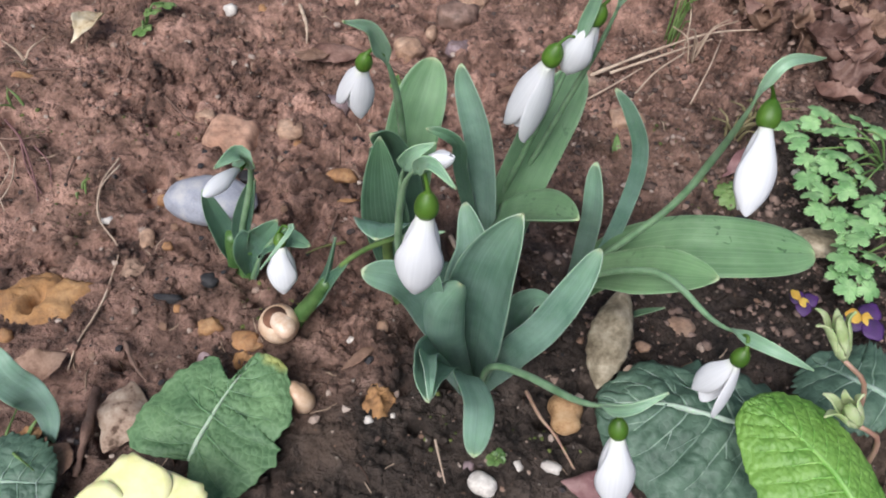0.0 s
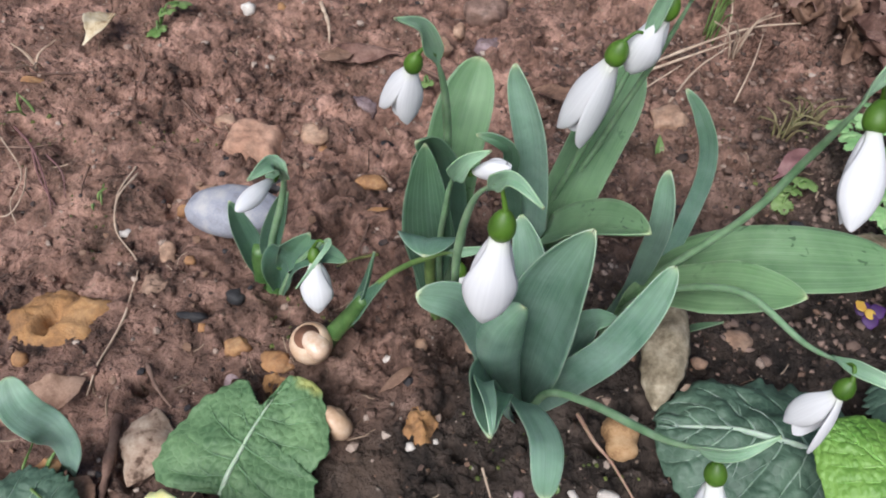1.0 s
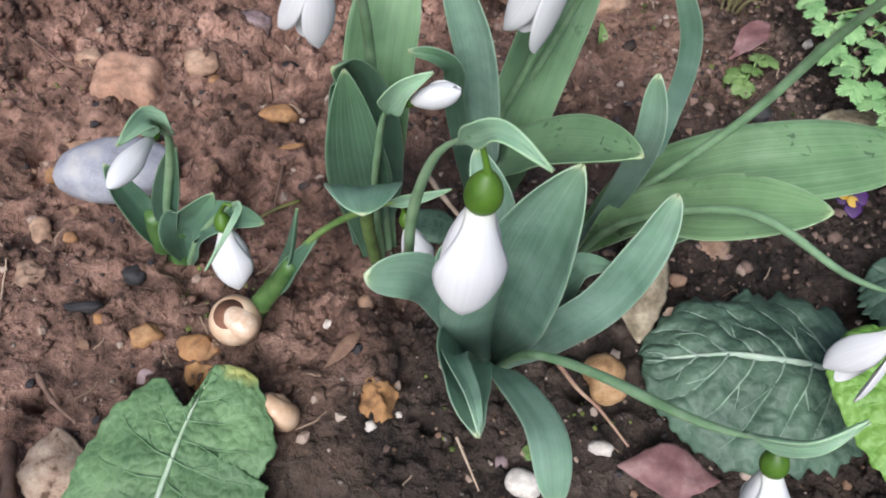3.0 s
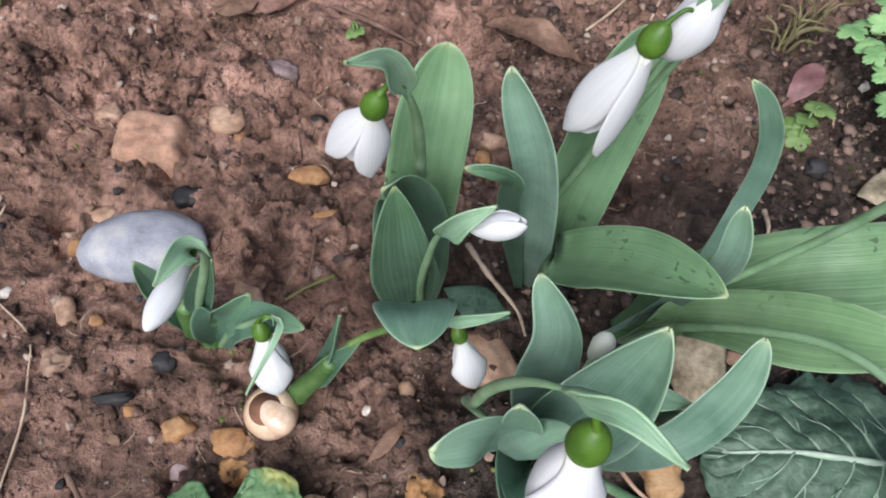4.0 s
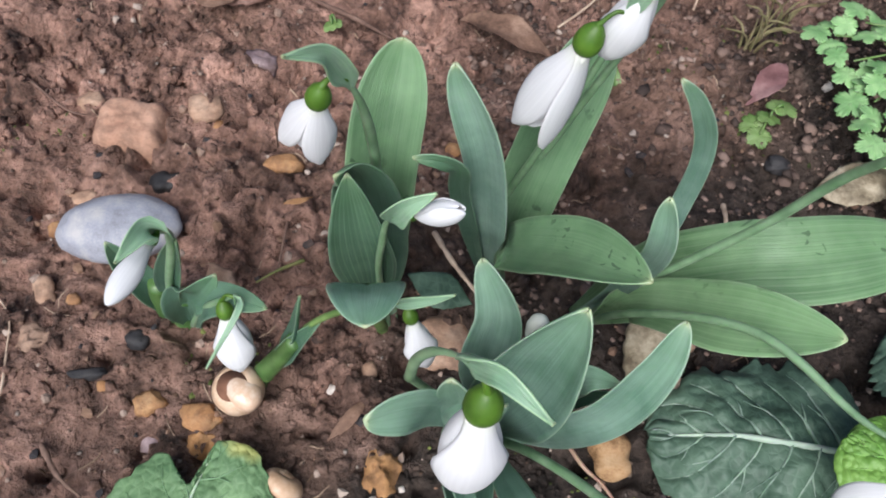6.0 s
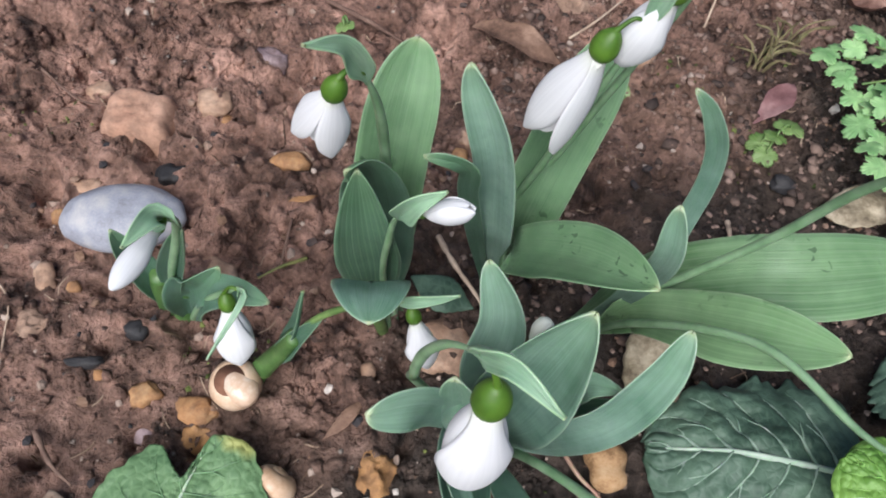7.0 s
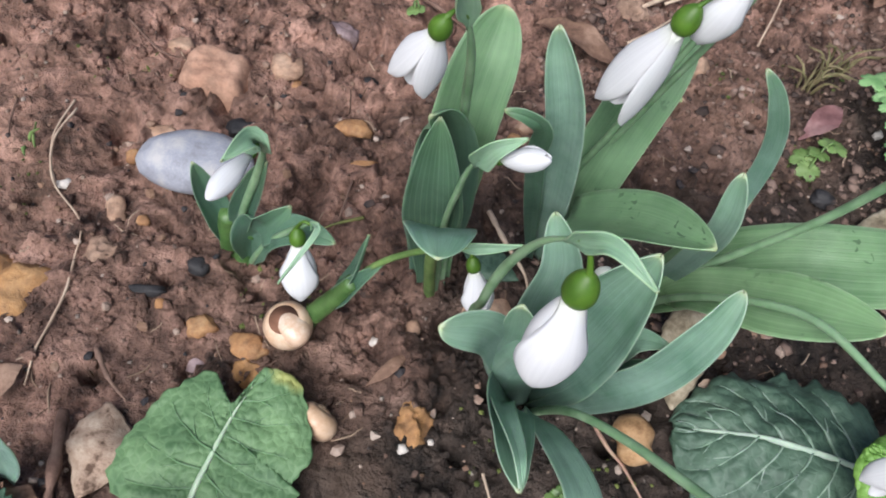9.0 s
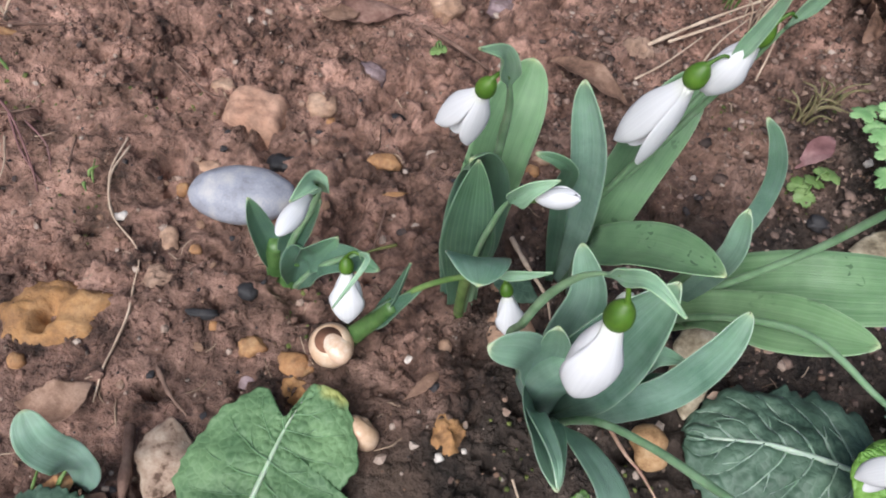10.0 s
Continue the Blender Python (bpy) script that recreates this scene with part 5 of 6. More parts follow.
crinkled_leaf([(0.2020, 0.1760, 0.0190), (0.1810, 0.1785, 0.0230), (0.1550, 0.1840, 0.0200), (0.1310, 0.1880, 0.0090)], 0.07, PRIM_DARK, VEIN_MILKY, "large dark green leaf with branching pale veins", BROAD, BROAD, 0.1, 0.5, -0.1, 0.0055, 8, 0.34, 7, "leaf",
              edges=([(0.2030, 0.1700, 0.0150), (0.1990, 0.1530, 0.0140), (0.1850, 0.1460, 0.0120), (0.1680, 0.1455, 0.0110), (0.1530, 0.1485, 0.0100), (0.1410, 0.1590, 0.0090), (0.1330, 0.1710, 0.0080), (0.1300, 0.1840, 0.0080)],
                     [(0.2040, 0.1840, 0.0150), (0.2080, 0.1980, 0.0140), (0.1970, 0.2080, 0.0130), (0.1820, 0.2135, 0.0120), (0.1660, 0.2110, 0.0110), (0.1530, 0.2105, 0.0100), (0.1420, 0.2040, 0.0090), (0.1340, 0.1970, 0.0080), (0.1300, 0.1900, 0.0080)]), side_mat=VEIN_GREY, cells=190, ribs=1.3, pucker=0.0018, puff=0.0019, lean=0.3, fork=1, reach=0.85)
crinkled_leaf([(0.2200, 0.1250, 0.0440), (0.2085, 0.1410, 0.0490), (0.1990, 0.1560, 0.0500), (0.1880, 0.1690, 0.0480), (0.1800, 0.1760, 0.0440)], 0.05, PRIM_LIGHT, VEIN_LIME, "fresh light green crinkled primrose leaf", BROAD, BROAD, 0, 0, -0.1, 0.0016, 12, 0.12, 11, "primrose leaf",
              edges=([(0.2120, 0.1210, 0.0410), (0.1960, 0.1230, 0.0430), (0.1830, 0.1350, 0.0430), (0.1780, 0.1460, 0.0430), (0.1755, 0.1580, 0.0430), (0.1750, 0.1680, 0.0430), (0.1785, 0.1755, 0.0440)],
                     [(0.2280, 0.1300, 0.0430), (0.2230, 0.1520, 0.0450), (0.2180, 0.1660, 0.0460), (0.2100, 0.1770, 0.0450), (0.1990, 0.1825, 0.0440), (0.1920, 0.1825, 0.0440), (0.1850, 0.1800, 0.0440), (0.1810, 0.1770, 0.0440)]), cells=420, puff=0.0011, pucker=0.0017, lean=0.16, fork=0)
crinkled_leaf([(0.2560, 0.1950, 0.0200), (0.2390, 0.2050, 0.0220), (0.2260, 0.2200, 0.0120)], 0.05, PRIM_DARK, VEIN_GREY, "dark grey-green leaf beside the pansies", BROAD, BROAD, 0.1, 0.4, -0.1, 0.003, 6, 0.14, 13, "leaf", cells=120, ribs=1.4, pucker=0.0012, puff=0.0013)
crinkled_leaf([(-0.1150, 0.1190, 0.0100), (-0.0970, 0.1220, 0.0140), (-0.0760, 0.1240, 0.0120)], 0.04, PRIM_DARK, VEIN_GREY, "dark crinkled primrose leaf at the bed's edge", BROAD, BROAD, 0.1, 0.4, -0.1, 0.003, 6, 0.1, 17, "primrose leaf")

DEAD_DARK = grainy("dark_dead_leaf", [(0.36, (0.035, 0.018, 0.014)), (0.5, (0.105, 0.056, 0.045)), (0.64, (0.22, 0.135, 0.108))], 55, 0.6, 500, 0.5, 0.0008)
CREAM = grainy("cream_dead_leaf", [(0.36, (0.2, 0.12, 0.05)), (0.46, (0.5, 0.4, 0.26)), (0.62, (0.66, 0.58, 0.44))], 70, 0.6, 500, 0.4, 0.0006)
RUSSET = grainy("russet_leaf", [(0.36, (0.07, 0.034, 0.026)), (0.5, (0.17, 0.092, 0.072)), (0.66, (0.31, 0.195, 0.155))], 50, 0.65, 500, 0.4, 0.0006)
for i, (pts, w, mat, label, curl) in enumerate([
    ([(-0.0660, 0.1410, 0.0060), (-0.0640, 0.1550, 0.0100), (-0.0660, 0.1730, 0.0060)], 0.022, DEAD_PALE, "curled pale brown dead leaf with a torn hole", -0.3),
    ([(-0.1230, 0.1720, 0.0040), (-0.1070, 0.1730, 0.0080), (-0.0980, 0.1830, 0.0050)], 0.016, DEAD, "flat brown dead leaf on the soil", 0.25),
    ([(-0.0490, 0.4010, 0.0040), (-0.0310, 0.4040, 0.0080), (-0.0000, 0.4090, 0.0050)], 0.019, RUSSET, "russet dead leaf with a pale stalk", -0.25),
    ([(0.0770, 0.3880, 0.0040), (0.0990, 0.3740, 0.0100), (0.1200, 0.3630, 0.0040)], 0.017, DEAD, "brown pointed dead leaf on the soil", 0.45),
    ([(0.2040, 0.3370, 0.0040), (0.2150, 0.3460, 0.0080), (0.2280, 0.3600, 0.0080)], 0.013, REDLEAF, "small dull red fallen leaf", 0.3),
    ([(0.1430, 0.2430, 0.0200), (0.1370, 0.2210, 0.0160), (0.1310, 0.1945, 0.0080)], 0.0195, DEAD_GREEN, "withered greyish leaf hanging under the snowdrops", -0.5),
    ([(0.2210, 0.2890, 0.0060), (0.2380, 0.2910, 0.0100), (0.2600, 0.2980, 0.0100)], 0.022, DEAD_GREEN, "olive brown withered leaf lying flat", -0.2),
    ([(0.1160, 0.1520, 0.0060), (0.1320, 0.1490, 0.0100), (0.1490, 0.1450, 0.0060)], 0.019, REDLEAF, "pinkish brown lobed dead leaf", -0.2),
    ([(0.0200, 0.1910, 0.0030), (0.0270, 0.1970, 0.0060), (0.0340, 0.2060, 0.0040)], 0.005, DEAD, "narrow strip of brown dead leaf", 0.3),
    ([(-0.1800, 0.3880, 0.0040), (-0.1750, 0.3980, 0.0080), (-0.1760, 0.4210, 0.0050)], 0.019, CREAM, "cream curled dead leaf scrap", 0.6),
    ([(-0.1050, 0.1430, 0.0040), (-0.0970, 0.1430, 0.0070), (-0.0930, 0.1480, 0.0050)], 0.0085, ORANGESTONE, "orange-brown leaf scrap on soil", 0.3),
    ([(-0.2030, 0.3530, 0.0030), (-0.1930, 0.3530, 0.0050), (-0.1870, 0.3590, 0.0030)], 0.005, ORANGESTONE, "small yellowed leaf scrap", 0.2),
    ([(-0.0010, 0.2870, 0.0030), (0.0060, 0.2870, 0.0050), (0.0110, 0.2910, 0.0030)], 0.003, ORANGESTONE, "thin orange leaf scrap", 0.2),
    ([(-0.0480, 0.4010, 0.0040), (-0.0370, 0.3960, 0.0080), (-0.0250, 0.4050, 0.0050)], 0.014, DEAD, "brown dead leaf at the bed's back", 0.3),
    ([(0.0490, 0.2520, 0.0100), (0.0600, 0.2450, 0.0120), (0.0720, 0.2390, 0.0080)], 0.016, PRIM_DARK, "dull dark green leaf lying under the snowdrops", -0.2),
    ([(-0.0980, 0.1340, 0.0040), (-0.0850, 0.1330, 0.0080), (-0.0820, 0.1440, 0.0040)], 0.02, DEAD, "dark rotting leaf beside a twig", 0.3),
    ([(-0.1110, 0.1330, 0.0040), (-0.1040, 0.1330, 0.0070), (-0.1000, 0.1330, 0.0040)], 0.009, RUSSET, "small russet leaf scrap on soil", 0.3),
    ([(0.1420, 0.2030, 0.0040), (0.1470, 0.2050, 0.0060), (0.1510, 0.2000, 0.0040)], 0.0075, DEAD_PALE, "cream leaf scrap on the soil", 0.4),
]):
    laid_leaf("fallen_leaf", pts, w, mat, label, OVAL if i in (0, 5, 6) else LANCE, None, 0.1, 0.3, curl, 0.003, 0, 0.1, 0.0, 26, 17, 0.0006, i + 20, "dead leaf", "fallen leaves")

# heap of curled dead leaves at the bed's far corner
rng = random.Random(21)
HEAP_AT = [(0.2350, 0.5170), (0.2600, 0.5050), (0.2910, 0.5280), (0.3190, 0.5240), (0.2630, 0.4690), (0.2900, 0.4770), (0.3120, 0.4690), (0.2920, 0.4260), (0.2860, 0.4470), (0.2420, 0.4860), (0.3320, 0.5030), (0.2630, 0.5470), (0.3010, 0.5590), (0.3350, 0.5650), (0.3290, 0.4490), (0.3090, 0.4190), (0.2810, 0.4970), (0.3060, 0.5050), (0.2400, 0.5020), (0.2650, 0.4490), (0.2810, 0.4570), (0.3010, 0.4490), (0.2610, 0.4860), (0.2840, 0.4120), (0.3140, 0.4940), (0.2860, 0.5410)]
for i, (x, y) in enumerate(HEAP_AT):
    a = rng.uniform(0, math.tau)
    L = rng.uniform(0.012, 0.026)
    dx, dy = math.cos(a) * L, math.sin(a) * L
    z = rng.uniform(0.004, 0.016)
    tip_up = rng.uniform(0.0, 0.014)
    tones = (DEAD_DARK, RUSSET, DEAD_DARK, RUSSET, DEAD)
    laid_leaf("fallen_leaf", [(x - dx, y - dy, z + tip_up), (x, y, z), (x + dx, y + dy, z + rng.uniform(0, 0.016))], rng.uniform(0.014, 0.027), tones[i % 5],
              "curled crisp brown dead leaf in a heap", BROAD, OVAL, 0.1, 0.3, rng.uniform(0.25, 0.9), 0.009, 0, 0.3, 0.0, 34, 25, 0.0006, i + 60, "dead leaf", "heap of dead leaves",
              face=(rng.uniform(-0.5, 0.5), rng.uniform(-0.6, 0.3), 1))

# ---- twigs, straws, roots and grass ----


def strand(name, pts, r, mat, label, category, group, taper=0.5, lift=0.0):
    pts = [(x, y, max(z, gz(x, y) + r * 0.8) + lift) for x, y, z in pts]
    if len(label.split()) < 4:
        label += " on the soil"
    g = random.Random(int(abs(pts[0][0] * 9e4)) + 3)
    knots = 0.32 if r > 0.001 else 0.12
    radii = [r * (1 - (1 - taper) * k / 13) * (1 + g.uniform(-knots, knots)) for k in range(14)]
    return tagged(part(name, tube(pts, radii, 40, 8), mat), label, category, group)


for pts, rad, mat, label in [
    ([(-0.0960, 0.2270, 0.0020), (-0.0940, 0.2130, 0.0040), (-0.0950, 0.2010, 0.0040), (-0.0960, 0.1890, 0.0030), (-0.0970, 0.1770, 0.0010)], 0.0006, STRAW, "thin pale dry straw"),
    ([(-0.0960, 0.1940, 0.0020), (-0.0970, 0.1870, 0.0030), (-0.1020, 0.1850, 0.0010)], 0.0005, STRAW, "short forked bit of straw"),
    ([(-0.1200, 0.3020, 0.0020), (-0.1210, 0.2820, 0.0050), (-0.1180, 0.2680, 0.0040), (-0.1110, 0.2550, 0.0010)], 0.0005, STRAW, "bent dry grass stalk"),
    ([(-0.1730, 0.2940, 0.0020), (-0.1660, 0.2760, 0.0040), (-0.1680, 0.2640, 0.0020), (-0.1760, 0.2620, 0.0010)], 0.0005, STRAW, "curved pale rootlet"),
    ([(-0.1760, 0.3070, 0.0020), (-0.1630, 0.2870, 0.0030), (-0.1500, 0.2730, 0.0010)], 0.0006, REDLEAF, "thin reddish rootlet"),
    ([(-0.1910, 0.3210, 0.0020), (-0.1720, 0.3030, 0.0060), (-0.1560, 0.2800, 0.0030), (-0.1490, 0.2670, 0.0010)], 0.0007, REDLEAF, "thin reddish rootlet"),
    ([(-0.1670, 0.3040, 0.0020), (-0.1520, 0.2900, 0.0060), (-0.1470, 0.2780, 0.0010)], 0.0005, REDLEAF, "thin reddish rootlet"),
    ([(-0.1950, 0.3130, 0.0020), (-0.1710, 0.2870, 0.0060), (-0.1700, 0.2700, 0.0030), (-0.1630, 0.2590, 0.0010)], 0.0004, STRAW, "curled pale rootlet"),
    ([(-0.1410, 0.2960, 0.0020), (-0.1390, 0.2800, 0.0040), (-0.1330, 0.2690, 0.0010)], 0.0005, TWIG, "thin brown rootlet"),
    ([(-0.1500, 0.3940, 0.0020), (-0.1390, 0.3750, 0.0060), (-0.1390, 0.3670, 0.0020)], 0.0007, TWIG, "thin dark dry stem"),
    ([(-0.1090, 0.3470, 0.0020), (-0.0920, 0.3340, 0.0050), (-0.0810, 0.3340, 0.0020)], 0.0006, TWIG, "thin brown rootlet"),
    ([(-0.1970, 0.3060, 0.0020), (-0.1770, 0.3060, 0.0040), (-0.1650, 0.3130, 0.0020)], 0.0007, TWIG, "thin brown twig"),
    ([(-0.2230, 0.3590, 0.0030), (-0.1950, 0.3600, 0.0050), (-0.1630, 0.3660, 0.0020)], 0.0008, TWIG, "thin dark twig on soil"),
    ([(-0.0770, 0.1930, 0.0030), (-0.0690, 0.1820, 0.0050), (-0.0610, 0.1750, 0.0030)], 0.0011, TWIG, "short brown twig"),
    ([(-0.0800, 0.1690, 0.0040), (-0.0760, 0.1510, 0.0070), (-0.0740, 0.1310, 0.0040)], 0.0025, TWIG, "thick dark rotten twig"),
    ([(-0.0550, 0.4490, 0.0040), (-0.0460, 0.4270, 0.0070), (-0.0430, 0.4130, 0.0040)], 0.0013, STRAW, "pale short stick"),
    ([(-0.0210, 0.4610, 0.0030), (-0.0060, 0.4700, 0.0050)], 0.0018, STRAW, "pale stub of stalk"),
    ([(0.0080, 0.4000, 0.0030), (0.0290, 0.3870, 0.0050), (0.0450, 0.3770, 0.0030)], 0.0014, TWIG, "dark twig on the soil"),
    ([(0.0600, 0.2730, 0.0040), (0.0660, 0.2580, 0.0080), (0.0750, 0.2430, 0.0080), (0.0780, 0.2340, 0.0040)], 0.0011, STRAW, "pinkish dry stalk under the leaves"),
    ([(0.0020, 0.2780, 0.0020), (0.0000, 0.2640, 0.0050), (-0.0020, 0.2560, 0.0020)], 0.0006, TWIG, "thin upright dry stem"),
    ([(0.1010, 0.1920, 0.0030), (0.1070, 0.1790, 0.0060), (0.1140, 0.1720, 0.0040), (0.1220, 0.1590, 0.0030)], 0.0009, PINKSTEM, "knobbly pinkish brown twig"),
    ([(0.0640, 0.1650, 0.0020), (0.0670, 0.1550, 0.0040), (0.0700, 0.1470, 0.0020)], 0.0006, STRAW, "thin dry stalk"),
    ([(0.1320, 0.4120, 0.0030), (0.1690, 0.4360, 0.0080), (0.2090, 0.4600, 0.0100), (0.2460, 0.4740, 0.0080)], 0.0011, STRAW, "long pale straw stalk"),
    ([(0.1450, 0.4180, 0.0030), (0.1750, 0.4330, 0.0080), (0.2120, 0.4590, 0.0060)], 0.0009, STRAW, "dry grass stalk"),
    ([(0.1540, 0.3880, 0.0030), (0.1710, 0.4160, 0.0080), (0.1950, 0.4450, 0.0060)], 0.0007, STRAW, "dry grass stalk"),
    ([(0.1240, 0.3860, 0.0020), (0.1400, 0.3970, 0.0060), (0.1650, 0.4250, 0.0040)], 0.0007, STRAW, "dry grass stalk"),
    ([(0.1930, 0.3980, 0.0020), (0.2050, 0.4250, 0.0100), (0.2180, 0.4610, 0.0060)], 0.0006, STRAW, "dry grass stalk"),
    ([(0.1820, 0.2850, 0.0030), (0.1800, 0.2760, 0.0060), (0.1790, 0.2710, 0.0030)], 0.0011, STRAW, "short pale stub of straw"),
    ([(0.2310, 0.3400, 0.0020), (0.2240, 0.3270, 0.0040)], 0.0007, STRAW, "short pale stub of straw"),
    ([(-0.1180, 0.2980, 0.0020), (-0.1200, 0.2780, 0.0050), (-0.1140, 0.2590, 0.0040), (-0.0980, 0.2420, 0.0020), (-0.0960, 0.2260, 0.0020)], 0.0006, STRAW, "bent dry grass stalk"),
    ([(0.0090, 0.2610, 0.0050), (-0.0010, 0.2560, 0.0060), (-0.0090, 0.2525, 0.0035)], 0.0008, STEM_OLIVE, "yellowish green stalk lying on soil"),
]:
    strand("straw" if mat is STRAW else "twig", pts, rad, mat, label, "straw" if mat is STRAW else "twig", "stalks and twigs on the soil")


def tuft(at, n, height, spread, seed, mat=GRASS, label="small tuft of thin green grass"):
    ob = thing("grass_tuft", label, "grass", "grass tufts", at=(at[0], at[1], 0))
    g = random.Random(seed)
    for k in range(n):
        a = g.uniform(0, math.tau)
        h = height * g.uniform(0.6, 1.1)
        o = spread * g.uniform(0.3, 1.0)
        x, y = at[0] + g.uniform(-0.004, 0.004), at[1] + g.uniform(-0.004, 0.004)
        blade("grass_blade", ob, [(x, y, gz(x, y) - 0.002), (x + math.cos(a) * o * 0.35, y + math.sin(a) * o * 0.35, h * 0.7), (x + math.cos(a) * o, y + math.sin(a) * o, h)], g.uniform(0.0011, 0.0022), (0.1, -0.3, 1), 0.4, POINTED, mat=mat, rows=10, cols=5)


tuft((0.1870, 0.4600), 9, 0.045, 0.02, 1)
tuft((0.1970, 0.4470), 6, 0.03, 0.025, 5, STRAW, "dry tuft of pale grass")
tuft((-0.1880, 0.3280), 3, 0.016, 0.012, 2)
tuft((-0.1280, 0.2730), 3, 0.012, 0.014, 3)
tuft((-0.1020, 0.1380), 5, 0.02, 0.03, 4)
tuft((-0.1980, 0.3660), 5, 0.02, 0.02, 6, STRAW, "dry tuft of pale grass")
DRYGRASS = stem_material("dry_grass", (0.12, 0.1, 0.045), (0.27, 0.23, 0.12), 0.7)
tuft((0.2160, 0.3780), 8, 0.014, 0.018, 8, DRYGRASS, "small tuft of dull dry grass")
tuft((0.2240, 0.3880), 8, 0.016, 0.022, 9, DRYGRASS, "small tuft of dull dry grass")
tuft((0.2360, 0.3950), 7, 0.018, 0.020, 10, DRYGRASS, "small tuft of dull dry grass")


def lobed_leaf(center, r, heading, tilt, lobes, seed, parent, mat, name="leaflet", depth=0.36):
    """A flat leaflet with deep rounded lobes, each toothed."""
    bm = bmesh.new()
    g = random.Random(seed)
    n, rings = 120, 5
    rot = Matrix.Rotation(heading, 3, "Z") @ Matrix.Rotation(tilt, 3, "X") @ Matrix.Rotation(g.uniform(-0.3, 0.3), 3, "Y")
    layers = []
    for drop in (0.0, 0.0005):
        mid = bm.verts.new(Vector(center) - rot @ Vector((0, 0, drop)))
        layer = []
        for q in range(1, rings + 1):
            s = q / rings
            ring = []
            for k in range(n):
                a = k / n * math.tau
                span = (a - math.pi / 2 + math.tau) % math.tau
                span = min(span, math.tau - span) / math.pi
                lob = abs(math.cos(a * lobes / 2 + math.pi * (lobes % 2) / 4))
                saw = (a * lobes * 0.8 + 0.3 * math.sin(a * 3 + seed)) % 1
                edge = (1 - depth + depth * lob ** 0.5) * (1 - 0.4 * span ** 2.2) + 0.13 * (1 - abs(saw - 0.5) * 2) ** 1.3
                rad = r * s * edge
                z = r * (0.07 * math.sin(a * lobes) * s * s - 0.1 * s * s + 0.05 * noise.noise(Vector((math.cos(a), math.sin(a) + s * 3, seed)))) - drop * (1 if q < rings else 0.2)
                ring.append(bm.verts.new(Vector(center) + rot @ Vector((math.cos(a) * rad, math.sin(a) * rad, z))))
            layer.append(ring)
        for k in range(n):
            bm.faces.new((mid, layer[0][k], layer[0][(k + 1) % n]))
        for r0, r1 in zip(layer, layer[1:]):
            for k in range(n):
                bm.faces.new((r0[k], r1[k], r1[(k + 1) % n], r0[(k + 1) % n]))
        layers.append(layer)
    for k in range(n):
        bm.faces.new((layers[0][-1][k], layers[1][-1][k], layers[1][-1][(k + 1) % n], layers[0][-1][(k + 1) % n]))
    bmesh.ops.recalc_face_normals(bm, faces=bm.faces)
    return part(name, bm, mat, parent)


def parsley(at, spots, label, mat=None):
    ob = thing("leafy_weed", label, "weed", "leafy weeds", at=(at[0], at[1], 0))
    for i, (p, r, head) in enumerate(spots):
        if r > 0.009:
            # three leaflets on one leaf, each cut into rounded lobes
            for k, (turn, size) in enumerate(((0.0, 0.74), (1.35, 0.64), (-1.35, 0.64))):
                a = head + turn + math.pi / 2
                c = (p[0] + math.cos(a) * r * 0.72, p[1] + math.sin(a) * r * 0.72, p[2] + 0.0012 * math.sin(i * 2.3 + k * 1.7))
                lobed_leaf(c, r * size, head + turn, -0.25 + 0.2 * math.sin(i + 2.1 * k), 5, 3 * i + k + int(at[0] * 900), ob, mat or PARSLEY, depth=0.5)
        else:
            lobed_leaf(p, r * 1.2, head, -0.25, 5, i + int(at[0] * 900), ob, mat or PARSLEY)
        part("leaf_stalk", tube([(at[0], at[1], gz(*at)), ((at[0] + p[0]) / 2, (at[1] + p[1]) / 2, p[2] * 0.9 + 0.003), (p[0], p[1], p[2] + 0.0005)], (0.0007, 0.0006, 0.0005), 12, 6), SHEATH, ob)
    return ob


parsley((0.2950, 0.3540), [((0.2460, 0.3640, 0.0200), 0.0106, 1.2), ((0.2590, 0.3680, 0.0240), 0.0106, 0.2), ((0.2480, 0.3470, 0.0220), 0.0098, 2.6), ((0.2610, 0.3520, 0.0270), 0.0102, -0.5), ((0.2780, 0.3650, 0.0240), 0.0110, -0.2),
                          ((0.2500, 0.3240, 0.0220), 0.0110, 1.4), ((0.2590, 0.3310, 0.0270), 0.0106, 0.3), ((0.2470, 0.3070, 0.0240), 0.0102, 2.4), ((0.2630, 0.3160, 0.0270), 0.0106, 0.6)], "bright green lobed weed leaves")
parsley((0.2950, 0.2990), [((0.2570, 0.2930, 0.0220), 0.0106, 1.3), ((0.2560, 0.2740, 0.0220), 0.0110, 1.9), ((0.2630, 0.2830, 0.0270), 0.0110, 0.3), ((0.2520, 0.2620, 0.0200), 0.0098, 2.5), ((0.2630, 0.2650, 0.0240), 0.0110, 0.0), ((0.2740, 0.3030, 0.0270), 0.0110, 0.8)], "bright green lobed weed leaves")
parsley((0.2120, 0.3300), [((0.2040, 0.3250, 0.0060), 0.0052, 1.0), ((0.2100, 0.3260, 0.0090), 0.005, 0.0), ((0.2170, 0.3310, 0.0100), 0.0062, -0.6), ((0.2050, 0.3190, 0.0060), 0.005, 2.6)], "tiny green seedling on the soil", GRASS)
parsley((-0.1460, 0.4170), [((-0.1350, 0.4260, 0.0120), 0.006, -0.5), ((-0.1410, 0.4200, 0.0100), 0.005, 0.8), ((-0.1430, 0.4070, 0.0060), 0.006, 1.5)], "tiny dark green seedling on the soil", GRASS)
